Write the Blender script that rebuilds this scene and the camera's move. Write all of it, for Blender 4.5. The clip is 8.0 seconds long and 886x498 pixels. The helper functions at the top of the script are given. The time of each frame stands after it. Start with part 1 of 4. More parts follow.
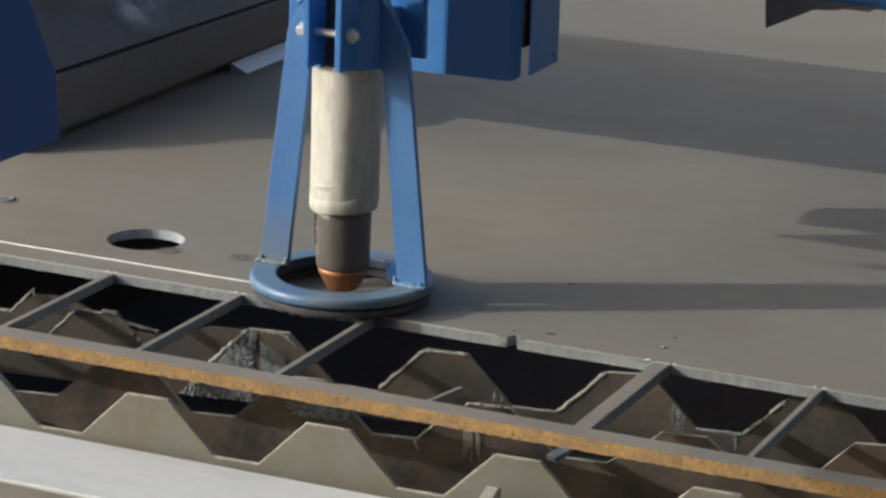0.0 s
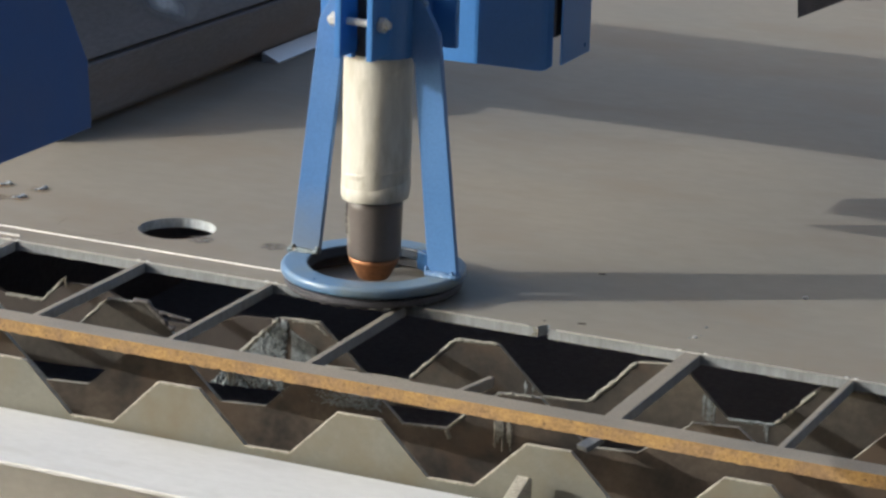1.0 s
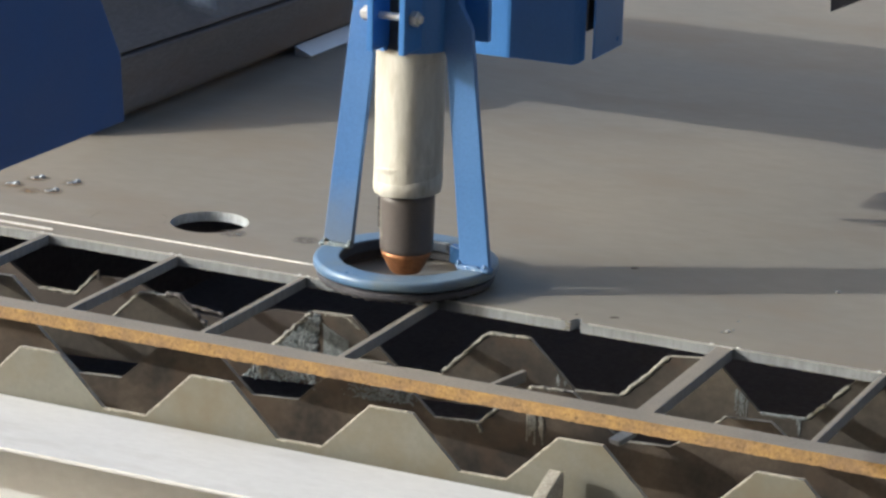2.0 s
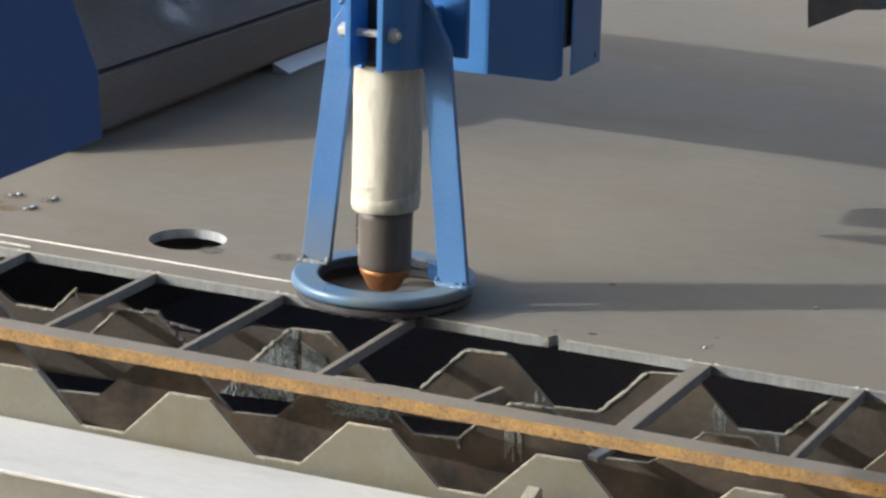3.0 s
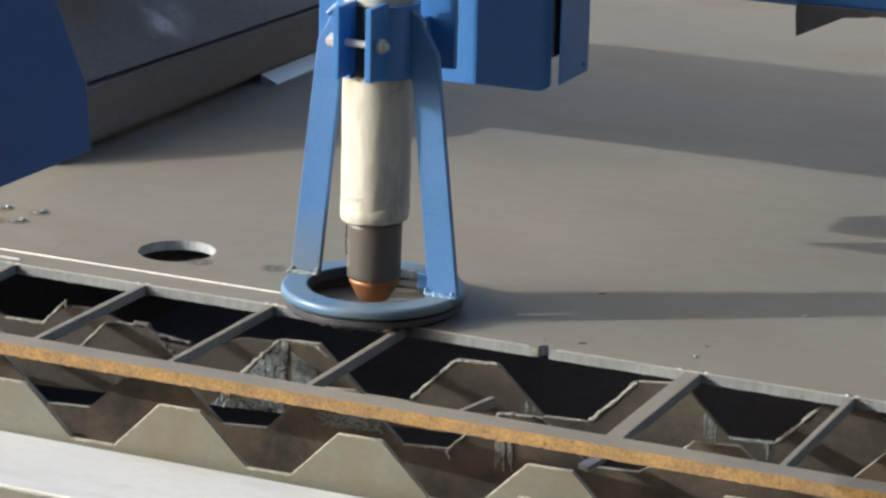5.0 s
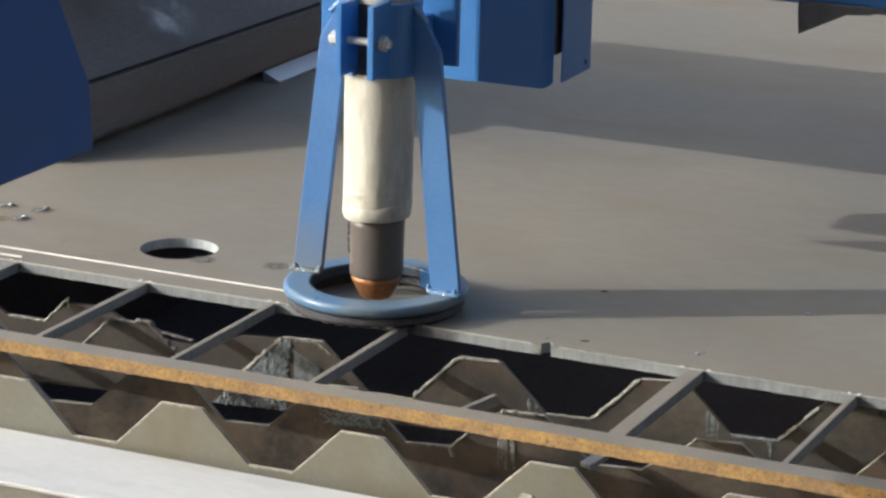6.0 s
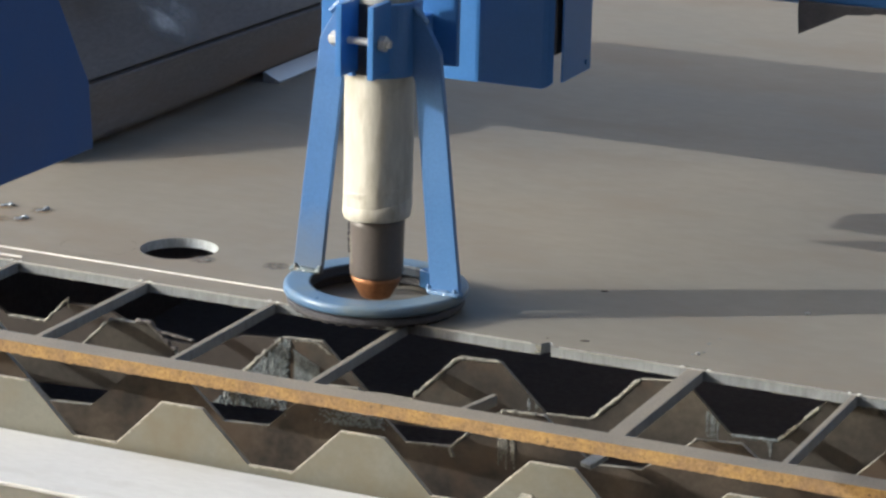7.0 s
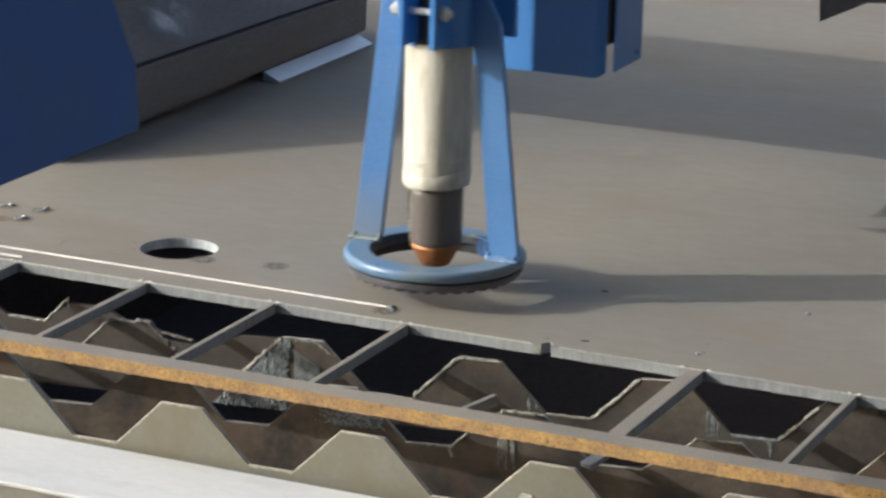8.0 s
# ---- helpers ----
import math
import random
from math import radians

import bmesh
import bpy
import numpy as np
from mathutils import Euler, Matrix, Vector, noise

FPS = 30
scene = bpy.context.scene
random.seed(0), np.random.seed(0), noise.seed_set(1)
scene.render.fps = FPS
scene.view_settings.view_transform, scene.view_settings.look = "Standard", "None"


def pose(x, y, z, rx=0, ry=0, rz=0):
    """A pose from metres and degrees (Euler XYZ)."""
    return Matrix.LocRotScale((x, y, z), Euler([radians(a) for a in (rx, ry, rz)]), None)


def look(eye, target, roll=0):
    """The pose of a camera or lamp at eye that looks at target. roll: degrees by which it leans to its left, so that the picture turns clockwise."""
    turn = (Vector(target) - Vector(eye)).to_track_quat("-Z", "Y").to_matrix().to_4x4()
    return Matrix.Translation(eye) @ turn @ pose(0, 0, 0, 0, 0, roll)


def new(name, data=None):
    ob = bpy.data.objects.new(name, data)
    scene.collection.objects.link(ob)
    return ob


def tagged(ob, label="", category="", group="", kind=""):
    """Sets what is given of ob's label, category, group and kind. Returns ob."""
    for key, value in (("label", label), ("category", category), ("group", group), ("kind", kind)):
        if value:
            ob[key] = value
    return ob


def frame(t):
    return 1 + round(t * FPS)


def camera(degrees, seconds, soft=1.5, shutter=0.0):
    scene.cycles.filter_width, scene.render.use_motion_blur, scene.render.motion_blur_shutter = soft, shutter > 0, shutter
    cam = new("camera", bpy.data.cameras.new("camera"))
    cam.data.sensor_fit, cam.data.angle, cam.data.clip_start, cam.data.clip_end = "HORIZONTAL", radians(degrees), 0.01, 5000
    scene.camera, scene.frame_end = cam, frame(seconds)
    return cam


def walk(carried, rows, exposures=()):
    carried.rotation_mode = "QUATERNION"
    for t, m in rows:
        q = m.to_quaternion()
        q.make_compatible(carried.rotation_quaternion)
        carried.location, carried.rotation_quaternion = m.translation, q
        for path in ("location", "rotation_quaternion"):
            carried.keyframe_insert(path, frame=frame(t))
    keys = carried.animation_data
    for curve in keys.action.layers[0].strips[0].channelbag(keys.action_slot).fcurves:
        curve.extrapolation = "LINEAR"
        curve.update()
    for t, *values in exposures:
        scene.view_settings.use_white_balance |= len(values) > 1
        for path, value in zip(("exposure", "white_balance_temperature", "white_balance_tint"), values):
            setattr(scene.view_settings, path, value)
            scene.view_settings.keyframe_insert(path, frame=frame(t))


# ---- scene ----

# ================= camera =================
cam = camera(16.99, 8.0, soft=2.6, shutter=0.5)
ZP = 0.80                                   # height of the steel plate's top over the floor
EYE = (0.9429, -1.9166, ZP + 0.6585)


def aim(rz, rx, roll):
    return pose(*EYE, rx, 0, rz) @ pose(0, 0, 0, 0, 0, roll)


CAM_ROWS = [
    (0.0, aim(23.437, 73.998, 1.878)), (0.5, aim(23.735, 73.923, 1.855)),
    (1.0, aim(24.056, 73.777, 1.819)), (1.2, aim(24.30, 73.735, 1.78)),
    (1.5, aim(24.662, 73.656, 1.723)), (1.7, aim(24.755, 73.585, 1.68)),
    (2.8, aim(24.33, 73.945, 1.69)), (3.0, aim(24.272, 73.972, 1.684)),
    (3.5, aim(24.180, 74.034, 1.580)), (4.0, aim(24.041, 74.162, 1.421)),
    (4.5, aim(24.044, 74.194, 1.426)), (4.7, aim(24.05, 74.19, 1.426)),
    (5.8, aim(24.104, 74.130, 1.406)), (6.0, aim(24.110, 74.127, 1.404)),
    (6.5, aim(24.110, 74.127, 1.404)), (7.0, aim(24.110, 74.127, 1.404)),
    (7.5, aim(24.110, 74.127, 1.404)), (8.0, aim(24.110, 74.127, 1.404)),
]
walk(cam, CAM_ROWS, exposures=[(0.0, 0.25, 6000, 5), (0.5, 0.41, 6000, 5), (1.0, 0.57, 6000, 5), (1.5, 0.65, 6000, 5), (3.0, 0.69, 6000, 5), (8.0, 0.69, 6000, 5)])

# ================= light =================
SUN_EL, SUN_HEADING = 21.5, 30.0            # the light travels 30 degrees off +x towards +y
world = bpy.data.worlds.new("world")
scene.world = world
world.use_nodes = True
wn = world.node_tree.nodes
sky = wn.new("ShaderNodeTexSky")
sky.sky_type = "NISHITA"
sky.sun_disc = False
sky.sun_elevation = radians(SUN_EL)
sky.sun_rotation = radians(240.0)
sky.air_density = 0.7
sky.dust_density = 5.0
sky.ozone_density = 0.2
world.node_tree.links.new(sky.outputs[0], wn["Background"].inputs[0])
wn["Background"].inputs[1].default_value = 0.15

sun_data = bpy.data.lights.new("sun", "SUN")
sun_data.energy = 2.3
sun_data.angle = radians(0.55)
sun_data.color = (1.0, 0.965, 0.92)
sun = new("sun", sun_data)
ce, se = math.cos(radians(SUN_EL)), math.sin(radians(SUN_EL))
hx, hy = math.cos(radians(SUN_HEADING)), math.sin(radians(SUN_HEADING))
sun.matrix_world = look((-5 * ce * hx, -5 * ce * hy, 5 * se + 1), (0, 0, 1))


# ================= materials =================
def mat(name, base, dark=None, rough=0.5, metal=0.0, scale=20.0, fine=300.0, bump=0.15, spread=0.5,
        stain=None, stain_scale=6.0, stain_at=0.6, stain_soft=0.15, stretch=(1, 1, 1), rough_var=0.15,
        fine_amount=0.25, bump_dist=0.001, coat=0.0, scorch=None, shift=(0, 0, 0)):
    m = bpy.data.materials.new(name)
    m.use_nodes = True
    nt = m.node_tree
    n, l = nt.nodes, nt.links
    b = n["Principled BSDF"]
    tc = n.new("ShaderNodeTexCoord")
    mp = n.new("ShaderNodeMapping")
    mp.inputs["Scale"].default_value = stretch
    mp.inputs["Location"].default_value = shift
    l.new(tc.outputs["Object"], mp.inputs[0])

    def noise_tex(s, detail=4.0, rough_=0.6):
        t = n.new("ShaderNodeTexNoise")
        t.inputs["Scale"].default_value = s
        t.inputs["Detail"].default_value = detail
        t.inputs["Roughness"].default_value = rough_
        l.new(mp.outputs[0], t.inputs["Vector"])
        return t.outputs["Fac"]

    def ramp(fac, a, b_):
        r = n.new("ShaderNodeMapRange")
        r.inputs["From Min"].default_value = a
        r.inputs["From Max"].default_value = b_
        l.new(fac, r.inputs["Value"])
        return r.outputs[0]

    def mix(fac, ca, cb, blend="MIX"):
        x = n.new("ShaderNodeMix")
        x.data_type = "RGBA"
        x.blend_type = blend
        for i, v in ((0, fac), (6, ca), (7, cb)):
            if isinstance(v, (int, float)):
                x.inputs[i].default_value = v
            elif isinstance(v, tuple):
                x.inputs[i].default_value = (*v, 1)
            else:
                l.new(v, x.inputs[i])
        return x.outputs[2]

    dark = dark or tuple(c * 0.6 for c in base)
    big = noise_tex(scale)
    small = noise_tex(fine, 3.0)
    col = mix(ramp(big, 0.5 - spread / 2, 0.5 + spread / 2), dark, base)
    fine_fac = ramp(small, 0.3, 0.7)
    fcol = n.new("ShaderNodeMapRange")
    fcol.inputs["To Min"].default_value = 1.0 - fine_amount
    fcol.inputs["To Max"].default_value = 1.0 + fine_amount * 0.6
    l.new(fine_fac, fcol.inputs["Value"])
    comb = n.new("ShaderNodeCombineColor")
    for i in range(3):
        l.new(fcol.outputs[0], comb.inputs[i])
    col = mix(1.0, col, comb.outputs[0], "MULTIPLY")
    if stain:
        st = noise_tex(stain_scale, 6.0, 0.65)
        col = mix(ramp(st, stain_at - stain_soft, stain_at + stain_soft), col, stain)
    if scorch:
        # heat-bleached paint near the nozzle, with a ragged border
        sep = n.new("ShaderNodeSeparateXYZ")
        l.new(tc.outputs["Object"], sep.inputs[0])
        ragged = n.new("ShaderNodeMath")
        ragged.operation = "MULTIPLY_ADD"
        ragged.inputs[1].default_value = 0.05
        l.new(noise_tex(35.0), ragged.inputs[0])
        l.new(sep.outputs["Z"], ragged.inputs[2])
        sc = n.new("ShaderNodeMapRange")
        sc.inputs["From Min"].default_value = scorch[1]
        sc.inputs["From Max"].default_value = scorch[2]
        sc.inputs["To Min"].default_value = 0.85
        sc.inputs["To Max"].default_value = 0.0
        l.new(ragged.outputs[0], sc.inputs["Value"])
        col = mix(sc.outputs[0], col, scorch[0])
    l.new(col, b.inputs["Base Color"])
    rv = n.new("ShaderNodeMapRange")
    rv.inputs["To Min"].default_value = max(0.03, rough - rough_var)
    rv.inputs["To Max"].default_value = min(1.0, rough + rough_var)
    l.new(big, rv.inputs["Value"])
    l.new(rv.outputs[0], b.inputs["Roughness"])
    b.inputs["Metallic"].default_value = metal
    b.inputs["Coat Weight"].default_value = coat
    if bump:
        bp = n.new("ShaderNodeBump")
        bp.inputs["Strength"].default_value = bump
        bp.inputs["Distance"].default_value = bump_dist
        l.new(small, bp.inputs["Height"])
        l.new(bp.outputs[0], b.inputs["Normal"])
    return m


M_PLATE = mat("mill_scale_steel", (0.280, 0.244, 0.192), (0.198, 0.182, 0.154), rough=0.58, scale=2.6, fine=75, spread=0.45,
              stain=(0.216, 0.178, 0.135), stain_scale=7.0, stain_at=0.58, stain_soft=0.10, fine_amount=0.07, bump=0.03, stretch=(0.55, 1.0, 1.0), metal=0.0)
M_CUT = mat("cut_steel_edge", (0.34, 0.36, 0.375), (0.20, 0.21, 0.215), rough=0.45, metal=0.2, scale=170, fine=900, stretch=(1, 1, 0.15),
            bump=0.25, fine_amount=0.1, bump_dist=0.0005)
M_SLATEDGE = mat("slat_edge", (0.48, 0.45, 0.37), (0.22, 0.20, 0.16), rough=0.6, scale=90, fine=700, bump=0.5, fine_amount=0.35)
M_BRIGHT = mat("bright_cut_metal", (0.66, 0.65, 0.63), (0.42, 0.42, 0.41), rough=0.35, metal=0.6, scale=120, fine=900, bump=0.3)
M_KERF = mat("fresh_bright_slag", (0.80, 0.80, 0.78), (0.50, 0.50, 0.48), rough=0.4, scale=160, fine=900, bump=0.3)
# the machine blue, darkened to put the guard's shaded side into its colour
M_BLUE_SHADE = mat("shaded_blue_guard_paint", (0.012, 0.082, 0.305), (0.010, 0.070, 0.26), rough=0.5, scale=14, fine=300, fine_amount=0.06, bump=0.04)
M_RUST = mat("rusty_sheared_edge", (0.40, 0.245, 0.085), (0.25, 0.155, 0.075), rough=0.85, scale=55, fine=420, bump=0.6, spread=0.3,
             stain=(0.10, 0.065, 0.04), stain_scale=260, stain_at=0.63, stain_soft=0.05, fine_amount=0.3)
M_SKEL = mat("skeleton_steel", (0.295, 0.258, 0.208), (0.21, 0.188, 0.158), rough=0.6, scale=16, fine=500, fine_amount=0.2, bump=0.2)
M_SLAT = mat("heat_tinted_slat", (0.140, 0.109, 0.080), (0.042, 0.036, 0.032), rough=0.55, scale=16, spread=0.26, fine=260, fine_amount=0.22, bump=0.2,
             stain=(0.104, 0.074, 0.051), stain_scale=12, stain_at=0.57, stain_soft=0.07)
M_SLAT_GREY = mat("dull_grey_slat", (0.094, 0.081, 0.064), (0.036, 0.032, 0.030), rough=0.55, scale=18, spread=0.3, fine=260, fine_amount=0.22, bump=0.2,
                  stain=(0.094, 0.066, 0.046), stain_scale=11, stain_at=0.60, stain_soft=0.07)
M_SLAT_NEW = mat("clean_slat_steel", (0.180, 0.178, 0.148), (0.144, 0.141, 0.115), rough=0.55, scale=12, fine=260, fine_amount=0.1, bump=0.1,
                 stain=(0.148, 0.130, 0.090), stain_scale=13, stain_at=0.55, stain_soft=0.1)
# two slat colours darkened to hold the shade under the plate
M_SLAT_SHADE = mat("shaded_brown_slat", (0.058, 0.044, 0.035), (0.030, 0.025, 0.022), rough=0.65, scale=12, fine=240, fine_amount=0.15, bump=0.12)
M_UNDER_SHADE = mat("under_plate_shade_steel", (0.085, 0.072, 0.066), (0.055, 0.048, 0.045), rough=0.7, scale=14, fine=240)
M_SLAG = mat("grey_slag", (0.32, 0.35, 0.355), (0.11, 0.125, 0.13), rough=0.42, metal=0.25, scale=150, fine=700, bump=0.8, fine_amount=0.5)
M_BLUE = mat("blue_machine_paint", (0.060, 0.196, 0.49), (0.050, 0.168, 0.44), rough=0.36, scale=18, fine=420, fine_amount=0.06, bump=0.05,
             stain=(0.06, 0.15, 0.36), stain_scale=45, stain_at=0.76, stain_soft=0.1)
M_BLUE_WORN = mat("scorched_blue_paint", (0.090, 0.208, 0.450), (0.075, 0.182, 0.41), rough=0.38, scale=22, fine=420, fine_amount=0.1, bump=0.12,
                  stain=(0.12, 0.18, 0.26), stain_scale=22, stain_at=0.80, stain_soft=0.12)
M_BLUE_BURNT = mat("heat_bleached_blue_paint", (0.080, 0.190, 0.43), (0.068, 0.165, 0.39), rough=0.38, scale=22, fine=420, fine_amount=0.1, bump=0.12,
                   stain=(0.12, 0.18, 0.26), stain_scale=22, stain_at=0.72, stain_soft=0.12, scorch=((0.185, 0.195, 0.175), 0.022, 0.100))
M_RING = mat("scorched_ring_paint", (0.125, 0.205, 0.315), (0.095, 0.18, 0.32), rough=0.33, scale=30, fine=420, fine_amount=0.12, bump=0.15,
             stain=(0.16, 0.19, 0.195), stain_scale=20, stain_at=0.57, stain_soft=0.12)
M_RING_SHADE = mat("shaded_ring_paint", (0.055, 0.085, 0.13), (0.035, 0.04, 0.05), rough=0.5, scale=40, fine=420, fine_amount=0.2, bump=0.15)
M_TAPE = mat("cream_insulating_wrap", (0.575, 0.562, 0.50), (0.48, 0.468, 0.412), rough=0.6, scale=30, fine=260, stretch=(1, 1, 0.25),
             stain=(0.33, 0.305, 0.24), stain_scale=42, stain_at=0.58, stain_soft=0.09, fine_amount=0.12, bump=0.2)
M_CAP = mat("dark_fibre_cap", (0.118, 0.102, 0.095), (0.092, 0.081, 0.075), rough=0.42, scale=40, fine=260, bump=0.05, fine_amount=0.08,
            stain=(0.22, 0.20, 0.17), stain_scale=90, stain_at=0.73, stain_soft=0.05)
M_COPPER = mat("heat_stained_copper", (0.47, 0.21, 0.092), (0.29, 0.14, 0.07), rough=0.5, metal=0.6, scale=70, fine=400, bump=0.15)
M_BOLT = mat("zinc_plated_steel", (0.72, 0.71, 0.67), (0.6, 0.59, 0.55), rough=0.38, metal=0.35, scale=120, fine=600, bump=0.1)
M_WELD_BLUE = mat("painted_weld", (0.10, 0.21, 0.42), (0.16, 0.26, 0.42), rough=0.22, rough_var=0.08, scale=90, fine=500, bump=0.25, coat=0.4)
M_WELD_BURNT = mat("scorched_weld", (0.17, 0.20, 0.20), (0.12, 0.165, 0.20), rough=0.45, rough_var=0.1, metal=0.1, scale=110, fine=500, bump=0.3,
                   stain=(0.12, 0.085, 0.045), stain_scale=130, stain_at=0.6, stain_soft=0.08)
M_BEAD = mat("silvery_spatter", (0.50, 0.55, 0.60), (0.26, 0.30, 0.34), rough=0.28, metal=0.45, scale=260, fine=900, bump=0.4)
M_WHITE = mat("white_frame_paint", (0.64, 0.64, 0.63), (0.56, 0.56, 0.55), rough=0.55, scale=9, fine=200, fine_amount=0.06, bump=0.06,
              stain=(0.45, 0.44, 0.415), stain_scale=11, stain_at=0.66, stain_soft=0.12, stretch=(0.5, 1.5, 1))
M_RAIL = mat("dark_rail_steel", (0.215, 0.203, 0.203), (0.148, 0.143, 0.147), rough=0.8, scale=7, fine=200, fine_amount=0.15, bump=0.15,
             stain=(0.175, 0.135, 0.11), stain_scale=5, stain_at=0.62, stain_soft=0.12, stretch=(1, 0.5, 2))
M_CHALK = mat("pale_scuff", (0.60, 0.63, 0.65), (0.42, 0.44, 0.46), rough=0.7, scale=40, fine=200, spread=0.3)


def thin_out(material, reach, grain, most=1.9):
    """Lets a stain thin out raggedly towards its border; reach is given in metres along each axis."""
    nt = material.node_tree
    co = nt.nodes.new("ShaderNodeTexCoord")
    mp = nt.nodes.new("ShaderNodeMapping")
    mp.inputs["Scale"].default_value = tuple(1 / r for r in reach)
    gr = nt.nodes.new("ShaderNodeTexGradient")
    gr.gradient_type = "SPHERICAL"
    no = nt.nodes.new("ShaderNodeTexNoise")
    no.inputs["Scale"].default_value = grain
    ml = nt.nodes.new("ShaderNodeMath")
    ml.operation = "MULTIPLY"
    ml.use_clamp = True
    rr = nt.nodes.new("ShaderNodeMapRange")
    rr.inputs["From Min"].default_value = 0.30
    rr.inputs["From Max"].default_value = 0.75
    rr.inputs["To Max"].default_value = most
    nt.links.new(co.outputs["Object"], mp.inputs[0])
    nt.links.new(mp.outputs[0], gr.inputs[0])
    nt.links.new(co.outputs["Object"], no.inputs["Vector"])
    nt.links.new(no.outputs["Fac"], rr.inputs["Value"])
    nt.links.new(gr.outputs["Fac"], ml.inputs[0])
    nt.links.new(rr.outputs[0], ml.inputs[1])
    nt.links.new(ml.outputs[0], nt.nodes["Principled BSDF"].inputs["Alpha"])


thin_out(M_CHALK, (0.034, 0.055, 0.034), 26, 2.2)
M_DARK = mat("dark_steel_and_shade", (0.052, 0.048, 0.05), (0.034, 0.033, 0.035), rough=0.75, scale=10, fine=150, bump=0.2)
# tub colour lifted, faintly purple, to paint haze in the dark openings
M_TUB = mat("haze_lifted_tub", (0.15, 0.130, 0.132), (0.10, 0.088, 0.092), rough=0.8, scale=8, fine=120, bump=0.3)
M_STRIP = mat("glossed_white_sheet", (0.93, 0.93, 0.925), (0.90, 0.90, 0.895), rough=0.32, rough_var=0.06, metal=0.6, scale=12, fine=200, fine_amount=0.04)
# floor colour darkened to cut the light it bounces up
M_FLOOR = mat("dark_concrete", (0.13, 0.122, 0.118), (0.095, 0.09, 0.087), rough=0.85, scale=4, fine=120, fine_amount=0.12, bump=0.2)
M_SKIRT = mat("sooty_skirt", (0.105, 0.103, 0.118), (0.06, 0.06, 0.068), rough=0.5, scale=80, fine=500, bump=0.3)
M_SLAGEDGE = mat("pale_slag_edge", (0.34, 0.325, 0.27), (0.14, 0.135, 0.12), rough=0.55, metal=0.15, scale=160, fine=800, bump=0.7, fine_amount=0.45)
M_DROSS = mat("brown_dross", (0.17, 0.15, 0.135), (0.05, 0.043, 0.04), rough=0.55, scale=190, fine=700, bump=0.8, fine_amount=0.5)
M_HOLE = mat("bright_drilled_wall", (0.56, 0.60, 0.63), (0.34, 0.37, 0.39), rough=0.38, metal=0.3, scale=70, fine=700, stretch=(1, 1, 0.2), bump=0.2)
M_SCRIBE = mat("faint_scribe", (0.175, 0.150, 0.122), (0.15, 0.13, 0.108), rough=0.7, scale=90, fine=500)
M_HALO = mat("rust_bloom", (0.30, 0.19, 0.095), (0.24, 0.165, 0.10), rough=0.75, scale=90, fine=400)
M_SCORCH = mat("scorched_scale", (0.19, 0.165, 0.14), (0.15, 0.13, 0.11), rough=0.6, scale=120, fine=400)
thin_out(M_HALO, (0.012,) * 3, 160, 1.6)
thin_out(M_SCORCH, (0.0125,) * 3, 130, 1.9)
# colours of the two unseen walls added to balance the fill light
M_SHADE_WALL = mat("shade_wall_dark", (0.06, 0.058, 0.055), (0.04, 0.039, 0.038), rough=0.7, scale=1.5, fine=30)
M_FILL_WALL = mat("fill_wall_grey", (0.15, 0.147, 0.14), (0.115, 0.112, 0.108), rough=0.7, scale=1.5, fine=30)
M_SCRATCH = mat("dark_scribe", (0.10, 0.085, 0.07), (0.07, 0.06, 0.05), rough=0.7, scale=90, fine=500)


# ================= mesh helpers =================
def obj(name, bm, material, parent=None, label="", smooth=False):
    me = bpy.data.meshes.new(name)
    bmesh.ops.recalc_face_normals(bm, faces=bm.faces)
    bm.to_mesh(me)
    bm.free()
    for m in (material if isinstance(material, (list, tuple)) else (material,)):
        me.materials.append(m)
    if smooth:
        for p in me.polygons:
            p.use_smooth = True
    ob = new(name, me)
    if parent is not None:
        ob.parent = parent
    if label:
        ob["label"] = label
    return ob


def part(name, bm, material, parent, label="", smooth=False):
    return obj(name, bm, material, parent, label, smooth)


def box(bm, x0, x1, y0, y1, z0, z1, bevel=0.0, mi=0):
    r = bmesh.ops.create_cube(bm, size=1.0, matrix=Matrix.Translation(((x0 + x1) / 2, (y0 + y1) / 2, (z0 + z1) / 2))
                              @ Matrix.Diagonal((x1 - x0, y1 - y0, z1 - z0, 1)))
    vs = r["verts"]
    if bevel:
        es = list({e for v in vs for e in v.link_edges})
        bmesh.ops.bevel(bm, geom=es, offset=bevel, segments=2, affect="EDGES", profile=0.5)
    return bm


def prism(bm, pts, depth, axis="y", at=0.0, bevel=0.0):
    """A flat polygon given by (u, v) pairs, pushed out by depth along an axis."""
    vs = []
    for u, v in pts:
        co = {"y": (u, at, v), "x": (at, u, v), "z": (u, v, at)}[axis]
        vs.append(bm.verts.new(co))
    f = bm.faces.new(vs)
    d = {"y": (0, depth, 0), "x": (depth, 0, 0), "z": (0, 0, depth)}[axis]
    r = bmesh.ops.extrude_face_region(bm, geom=[f])
    nv = [g for g in r["geom"] if isinstance(g, bmesh.types.BMVert)]
    bmesh.ops.translate(bm, verts=nv, vec=d)
    if bevel:
        es = list({e for v in vs + nv for e in v.link_edges})
        bmesh.ops.bevel(bm, geom=es, offset=bevel, segments=2, affect="EDGES", profile=0.5)
    return bm


